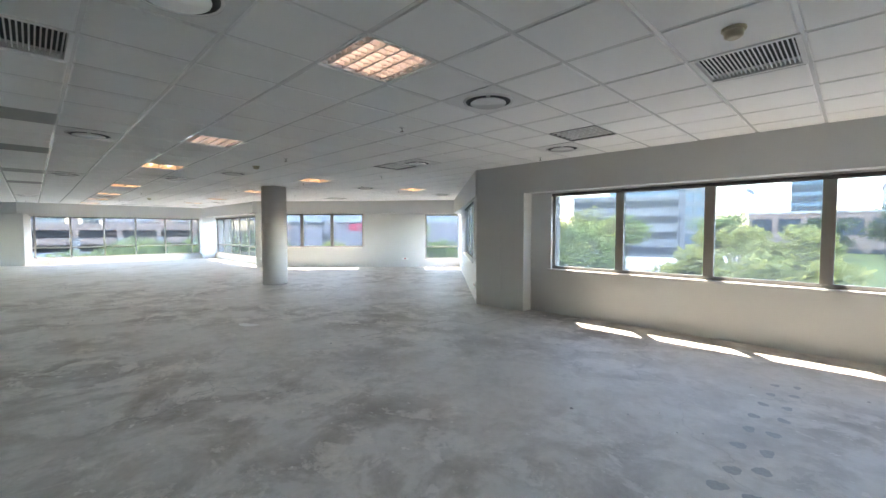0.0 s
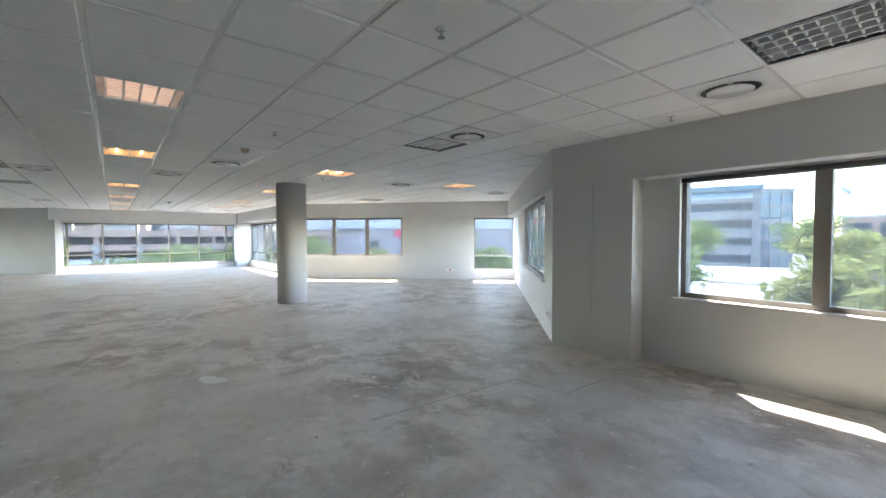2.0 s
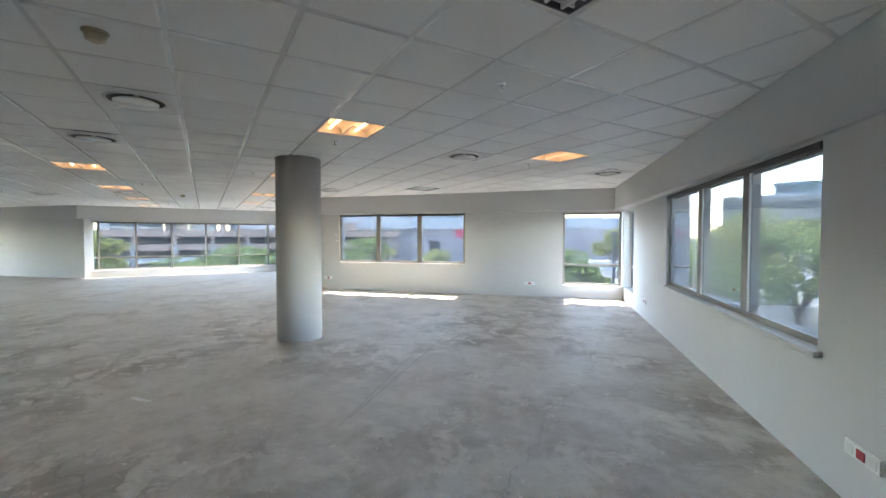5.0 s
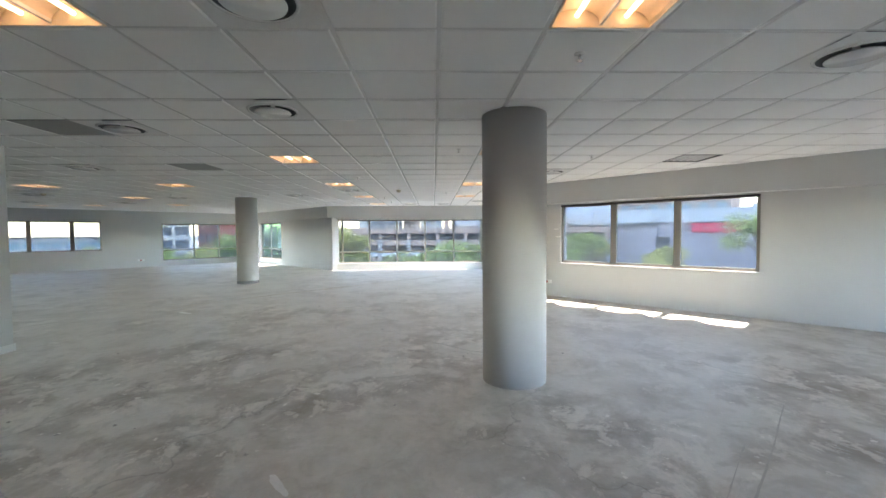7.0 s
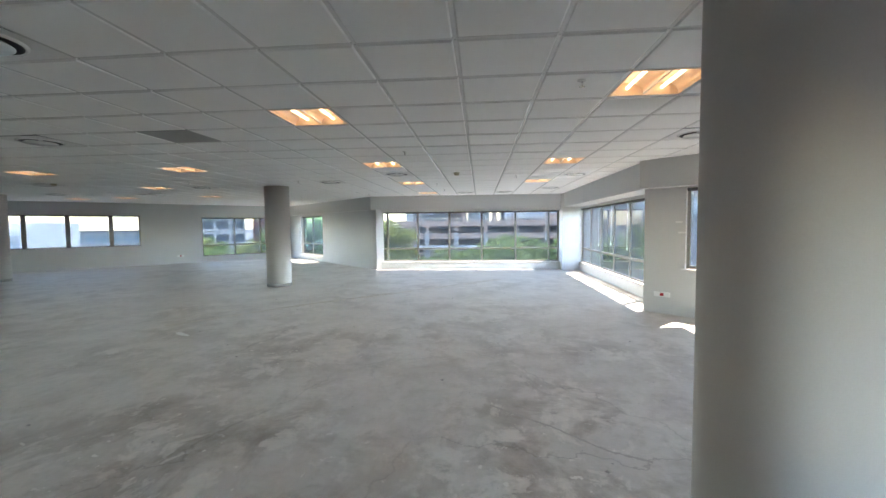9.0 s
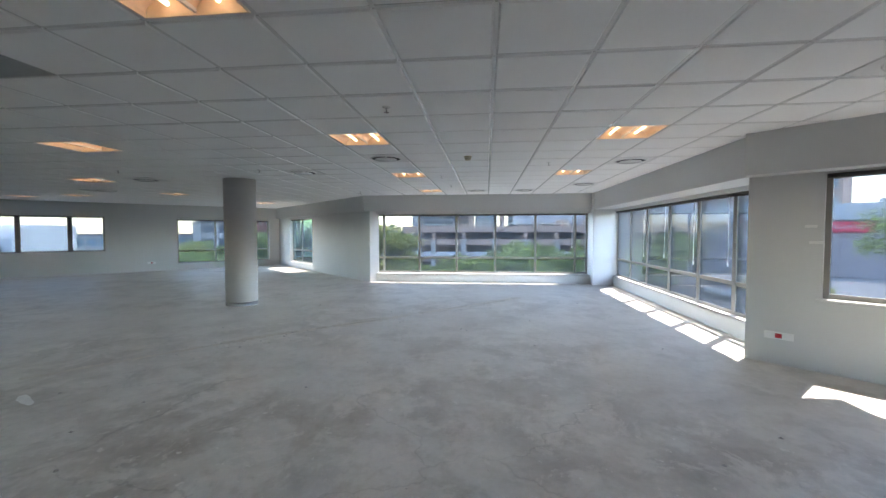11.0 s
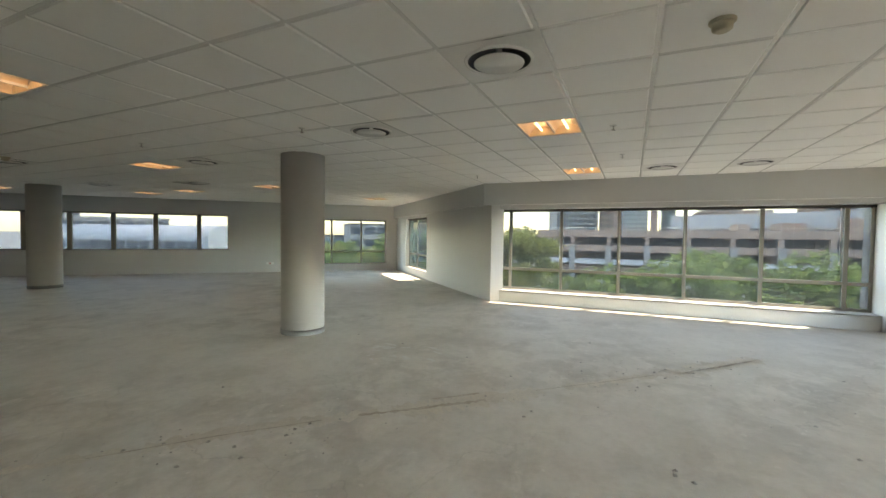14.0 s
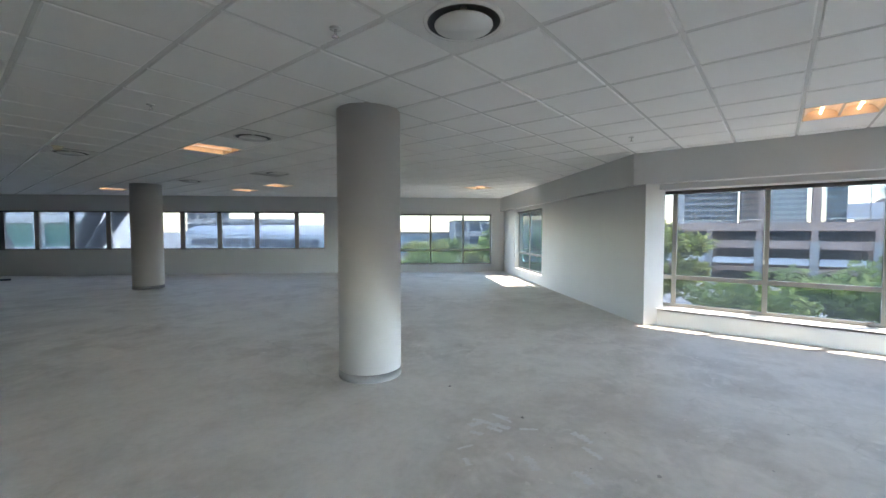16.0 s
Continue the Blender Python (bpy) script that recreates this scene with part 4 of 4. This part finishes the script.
building("annex", (-24.2, 92.6), (-38, 88.4), 10, 10.2, M_BGLASS, "blue glass upper floors of the office", 1, 5, M_DKWIN, z0=8.72, win_h=0.35)
building("low_pavilion", (4, 78), (-12, 78), 8, 3.8, M_CONC, "low flat-roofed brown pavilion", 2, 5, M_DKWIN, M_WHITE, roof=0.35)
building("pale_building", (34, 98), (3, 98), 16, 9.0, M_PALE, "pale rendered building with square windows", 4, 8, M_DKWIN, win_h=0.45, win_w=0.4)
building("office_tower", (-8, 180), (-16, 180), 14, 38, M_BGLASS, "distant blue glass tower", 12, 6, M_DKWIN, win_h=0.7, win_w=0.85)
building("green_glass_office", (-22.5, -29.5), (-4.0, -48.0), 5, 10.4, M_WHITE, "white panelled office with green tinted glazing", 4, 10, M_GGLASS, M_PALE, win_h=0.36, win_w=0.84)


def brace(a, b):
    bm = bmesh.new()
    lathe(bm, [(0.26, 0.0), (0.26, 1.0)], 18)
    a, b = Vector(a), Vector(b)
    ob = thing("steel_brace", bm, M_STEEL_SHADE, "dark grey inclined steel brace outside the windows", "brace", "inclined steel braces")
    d = b - a
    ob.matrix_world = Matrix.Translation(a) @ d.to_track_quat('Z', 'Y').to_matrix().to_4x4() @ Matrix.Diagonal((1, 1, d.length, 1))


brace((-19.58, -20.02, -1.6), (-21.73, -17.87, 4.6))
brace((-19.65, -19.95, -1.6), (-22.67, -16.93, 4.6))
brace((-19.35, -20.25, -1.6), (-17.45, -22.15, 4.6))


def long_hall(p0, p1, z0, r, mat, label):
    """A long rounded metal hall with a strip of windows."""
    m, ln = along(p0, p1)
    b = empty("long_hall", m, label, "building")
    bm = bmesh.new()
    prof = [(0, GROUND), (0, z0)] + [(3 - 3 * math.cos(a * math.pi / 20), z0 + r * math.sin(a * math.pi / 20)) for a in range(1, 11)] + [(10, z0 + r), (10, GROUND)]
    ends = [[bm.verts.new((x, y, z)) for y, z in prof] for x in (0, ln)]
    for i in range(len(prof)):
        j = (i + 1) % len(prof)
        bm.faces.new((ends[0][i], ends[0][j], ends[1][j], ends[1][i])).smooth = 2 <= i < 11
    bm.faces.new(ends[0])
    bm.faces.new(ends[1][::-1])
    bmesh.ops.recalc_face_normals(bm, faces=bm.faces)
    part("shell", bm, mat, b)
    k = 1.0
    while k < ln - 2:
        part("window", boxed(k, k + 1.7, -0.05, 0.05, z0 - 1.5, z0 - 0.3, 0.01), M_DKWIN, b)
        k += 2.0
    return b


long_hall((-52.2, -49), (-44.2, -78.6), 0.5, 1.9, M_MALLB, "long blue grey metal hall with a rounded roof edge")
building("apartment_block", (-79, -100.6), (-61, -109.5), 14, 4.2, M_PALE, "pale far block beyond the hall", 3, 9, M_DKWIN)
building("apartment_block", (-72, -125), (-62, -129), 14, 7.0, M_PALE, "pale far block beyond the hall", 4, 4, M_DKWIN)
building("low_office", (-97, -58), (-73, -76), 12, 0.9, M_PALE, "long low blue grey office across the lawn", 2, 16, M_BGLASS, M_STEEL_SHADE, win_h=0.5, win_w=0.85, roof=0.3)
building("low_office", (-92, -45.5), (-86, -51.5), 10, 3.4, M_PALE, "grey office with dark windows at the edge of the lawn", 3, 3, M_DKWIN, M_STEEL_SHADE, win_h=0.6, win_w=0.8, roof=0.3)
slab("lawn", [(-52, -14), (-84, -42), (-72, -70), (-48, -46)], GROUND + 0.1, M_GRASS, "bright green lawn beyond the street", "lawn")
building("brick_block", (-99, -43), (-103, -50), 6, 9, plain("red brick", (0.30, 0.10, 0.07), 0.85, vary=0.15, scale=2), "red brick block beyond the lawn", 4, 3, M_DKWIN)

# shade roofs over the parking
def carport(x, y, w, d, z, turn):
    c = empty("carport", pose(x, y, 0, 0, 0, turn), "white shade-cloth carport roof on thin posts", "carport", "shade-cloth carports")
    for q in (0, 1):
        bm = bmesh.new()
        n = 8
        grid = [[bm.verts.new((-w / 2 + w * i / n, d * (q - 1) + d * j / n, z + 0.7 * math.sin(math.pi * j / n) - 0.25 * math.sin(math.pi * i / n))) for j in range(n + 1)] for i in range(n + 1)]
        for i in range(n):
            for j in range(n):
                bm.faces.new((grid[i][j], grid[i + 1][j], grid[i + 1][j + 1], grid[i][j + 1])).smooth = True
        part("canopy", bm, M_WHITE, c)
    for px in (-w / 2, 0, w / 2):
        for py in (-d, 0, d):
            post = lathe(bmesh.new(), [(0.06, GROUND), (0.05, z)], 8)
            bmesh.ops.translate(post, verts=post.verts, vec=(px * 0.98, py * 0.98, 0))
            part("post", post, M_STEEL_SHADE, c)
    return c


carport(-16, 44, 18, 5, -1.9, 8)
carport(-10, 32, 14, 4.5, -2.3, 8)
carport(-3.6, 27, 8, 4.5, -2.4, 4)
carport(-37, 46, 16, 5, -1.9, 34)
carport(-22, 30, 10, 4, -2.4, 10)


def car(x, y, z, turn, paint, label):
    c = empty("car", pose(x, y, z, 0, 0, turn), label, "car", "parked cars")
    bm = bmesh.new()
    box(bm, -2.1, 2.1, -0.86, 0.86, 0.32, 0.86, 0.12)
    part("body", bm, paint, c)
    bm = bmesh.new()
    vs = box(bm, -1.35, 1.15, -0.76, 0.76, 0.84, 1.42)
    for v in vs[4:]:
        v.co.x *= 0.68
        v.co.y *= 0.84
    part("cabin", bm, M_DKWIN, c)
    bm = bmesh.new()
    box(bm, -0.95, 0.75, -0.66, 0.66, 1.40, 1.46, 0.02)
    part("roof", bm, paint, c)
    for sx in (-1.3, 1.3):
        for sy in (-0.8, 0.8):
            w = bmesh.new()
            lathe(w, [(0.2, -0.1), (0.32, -0.09), (0.32, 0.09), (0.2, 0.1)], 18)
            bmesh.ops.rotate(w, verts=w.verts, cent=(0, 0, 0), matrix=Matrix.Rotation(math.pi / 2, 3, 'X'))
            bmesh.ops.translate(w, verts=w.verts, vec=(sx, sy, 0.32))
            part("wheel", w, M_RUBBER, c)
    return c


car(-33.5, 40.5, GROUND, 30, plain("dark red car paint", (0.30, 0.02, 0.03), 0.25), "dark red parked car standing on the paving outside")
rng = random.Random(3)
for k, (x, y, tn) in enumerate([(-17, 22.5, 10), (-21, 23.6, 12), (-12.5, 24, 8), (-26, 20, 40), (-30, 17, 35), (-27, 36, 0), (-34, 24.5, 0), (-42, 28.5, 0), (-52, 24.6, 0), (-41, 8, 92), (-43, -4, 88), (-33.5, 12.5, 90), (-8, 31, 95), (-14, 42, 95), (-19, 43, 96)]):
    car(x, y, GROUND + (0.12 if 22 < y < 31 and x < -30 else 0.0), tn, (M_CARW, M_CARD, M_CARW)[k % 3], ("white parked car", "dark parked car", "white parked car")[k % 3] + " standing on the paving outside")


def tree(x, y, h, r, mat, seed, label, base=GROUND, leaves=2300, size=0.2, flat=0.65):
    """A tapered trunk with forking limbs and a ragged crown of single leaves in clumps."""
    rn = random.Random(seed)
    t = empty("tree", pose(x, y, base), label, "tree", "street trees")
    bm = bmesh.new()

    def limb(a, b, r0, r1, sides=7):
        d = (b - a)
        q = d.to_track_quat('Z', 'Y').to_matrix()
        rings = []
        for f, rr in ((0, r0), (0.5, (r0 + r1) / 2), (1, r1)):
            c = a + d * f + Vector((rn.uniform(-1, 1), rn.uniform(-1, 1), 0)) * 0.06 * d.length * (f == 0.5)
            rings.append([bm.verts.new(c + q @ Vector((rr * math.cos(2 * math.pi * i / sides), rr * math.sin(2 * math.pi * i / sides), 0))) for i in range(sides)])
        for p, s in zip(rings, rings[1:]):
            for i in range(sides):
                bm.faces.new((p[i], p[(i + 1) % sides], s[(i + 1) % sides], s[i])).smooth = True
    fork = Vector((rn.uniform(-0.2, 0.2), rn.uniform(-0.2, 0.2), h * 0.38))
    limb(Vector((0, 0, 0)), fork, 0.035 * h * 0.8, 0.022 * h * 0.8, 10)
    clumps = []
    for k in range(9):
        a = 2 * math.pi * k / 9 + rn.uniform(-0.3, 0.3)
        rad = r * rn.uniform(0.35, 0.85)
        tip = Vector((rad * math.cos(a), rad * math.sin(a), h * rn.uniform(0.58, 0.92)))
        mid = fork.lerp(tip, 0.5) + Vector((0, 0, 0.1 * h))
        limb(fork, mid, 0.012 * h, 0.008 * h)
        limb(mid, tip, 0.008 * h, 0.003 * h)
        clumps += [(tip, r * rn.uniform(0.28, 0.46)), (mid.lerp(tip, 0.6) + Vector((rn.uniform(-1, 1), rn.uniform(-1, 1), rn.uniform(-0.3, 0.5))) * 0.25 * r, r * rn.uniform(0.2, 0.36))]
    clumps.append((Vector((0, 0, h * 0.9)), r * 0.45))
    part("trunk", bm, M_BARK, t)
    vs, fs = [], []
    for k in range(leaves):
        c, rr = clumps[rn.randrange(len(clumps))]
        d = Vector((rn.gauss(0, 1), rn.gauss(0, 1), rn.gauss(0, 1))).normalized() * rr * rn.random() ** 0.4
        d.z *= flat
        p = c + d
        u = Vector((rn.gauss(0, 1), rn.gauss(0, 1), rn.gauss(0, 0.5))).normalized()
        v = u.cross(Vector((rn.gauss(0, 1), rn.gauss(0, 1), rn.gauss(0, 1)))).normalized()
        s = size * rn.uniform(0.5, 1.1)
        i = len(vs)
        vs += [p - u * s, p + v * s * 0.42, p + u * s, p - v * s * 0.42]
        fs.append((i, i + 1, i + 2, i + 3))
    me = bpy.data.meshes.new("crown")
    me.from_pydata(vs, [], fs)
    me.materials.append(mat)
    cr = new("crown", me)
    cr.parent = t
    return t


YL, FG, DG = "yellow-green street tree with a ragged airy crown", "fresh green feathery street tree", "dark green bushy tree"
for k, (x, y, h, r, mat, lab) in enumerate([
        (-13.0, 27, 7.2, 3.0, M_LEAF2, YL), (-17.5, 31, 7.6, 3.2, M_LEAF, YL), (-4.6, 18.5, 6.1, 2.2, M_LEAF, YL), (-2.3, 16.0, 5.9, 2.2, M_LEAF, YL),
        (-2.6, 31, 7.2, 2.4, M_LEAF, YL), (-7.0, 40, 7.2, 3.0, M_LEAF, YL), (-22, 38, 7.6, 3.4, M_LEAF2, YL), (-13.5, 18.8, 6.3, 2.5, M_LEAF2, YL), (-17, 24.5, 6.6, 2.6, M_LEAF, YL),
        (-20.5, 20.5, 6.0, 2.3, M_LEAF2, YL), (-3, 62, 8.5, 3.4, M_LEAF3, DG), (3, 66, 9, 3.6, M_LEAF3, DG), (-12, 60, 8, 3.5, M_LEAF2, YL), (-26, 62, 8, 4, M_LEAF, YL),
        (-36, 19.5, 4.2, 1.9, M_LEAF, YL), (-24.5, 13.8, 3.0, 1.3, M_LEAF3, DG), (-50, 20, 6, 2.6, M_LEAF2, FG),
        (-36.5, -2.6, 6.6, 2.1, M_LEAF, YL), (-35, 1.6, 4.6, 2.4, M_LEAF2, FG), (-36.5, 5.2, 5.2, 2.9, M_LEAF2, FG), (-35.5, 9.2, 5.4, 2.8, M_LEAF2, FG), (-38, 12.6, 5.4, 2.6, M_LEAF2, FG),
        (-51, -6, 6.6, 2.8, M_LEAF3, DG), (-36, -8.5, 6.6, 2.3, M_LEAF2, FG), (-34.6, -4.8, 6.2, 2.0, M_LEAF2, FG), (-40, -13.5, 5.2, 2.5, M_LEAF, YL), (-37.5, -16.8, 4.8, 2.2, M_LEAF2, FG), (-44, -22, 5.2, 2.4, M_LEAF, YL),
        (-30.1, 42.3, 8.6, 3.4, M_LEAF2, FG), (-36.3, 44.2, 7.0, 2.5, M_LEAF, YL), (-24.2, 50.9, 8.8, 4.0, M_LEAF, YL), (-21.6, 56, 8.0, 3.6, M_LEAF2, YL), (-60, 24.8, 5.2, 2.6, M_LEAF, YL), (-47.5, 27.0, 4.4, 2.2, M_LEAF, YL), (-46.5, 36.5, 8.0, 4.0, M_LEAF2, FG), (-48.5, 42.0, 7.6, 3.4, M_LEAF2, FG), (-62, -33, 5.0, 2.4, M_LEAF2, FG), (-66, -44, 4.4, 2.2, M_LEAF, YL)]):
    low = 0.9 if k < 11 else 1.0
    tree(x, y, h * low, r * low, mat, 100 + k, lab, leaves=3600, size=0.22)


def lamp_post(x, y, h=7.5):
    l = empty("street_lamp", pose(x, y, GROUND), "slim grey street lamp with a flat head", "street lamp", "street lamps")
    part("pole", lathe(bmesh.new(), [(0.09, 0), (0.05, h)], 10), M_STEEL_SHADE, l)
    part("lamp_head", boxed(-0.1, 0.9, -0.12, 0.12, h, h + 0.1, 0.03), M_STEEL_SHADE, l)


sp = empty("sign_post", pose(-18.3, 20.9, GROUND), "dark blue steel sign post with a small board", "sign post")
part("post", lathe(bmesh.new(), [(0.06, 0), (0.06, 6.3)], 12), M_STEEL_SHADE, sp)
part("board", boxed(-0.15, 0.95, -0.04, 0.04, 6.05, 6.3, 0.02), M_STEEL_SHADE, sp)
for p in ((-12.8, 46), (2.2, 70), (-60, 33), (6, 50)):
    lamp_post(*p)
fp = empty("flagpole", pose(-10.6, 66, GROUND), "white flagpole with a hanging dark flag", "flagpole")
part("pole", lathe(bmesh.new(), [(0.09, 0), (0.05, 11.7)], 10), M_PALE, fp)
bm = bmesh.new()
fl = [[bm.verts.new((0.06 + 0.17 * i, 0.06 * math.sin(i * 1.3 + j), 11.6 - 0.15 * j - 0.12 * i)) for j in range(5)] for i in range(6)]
for i in range(5):
    for j in range(4):
        bm.faces.new((fl[i][j], fl[i + 1][j], fl[i + 1][j + 1], fl[i][j + 1])).smooth = True
part("flag", bm, M_MALLB, fp)
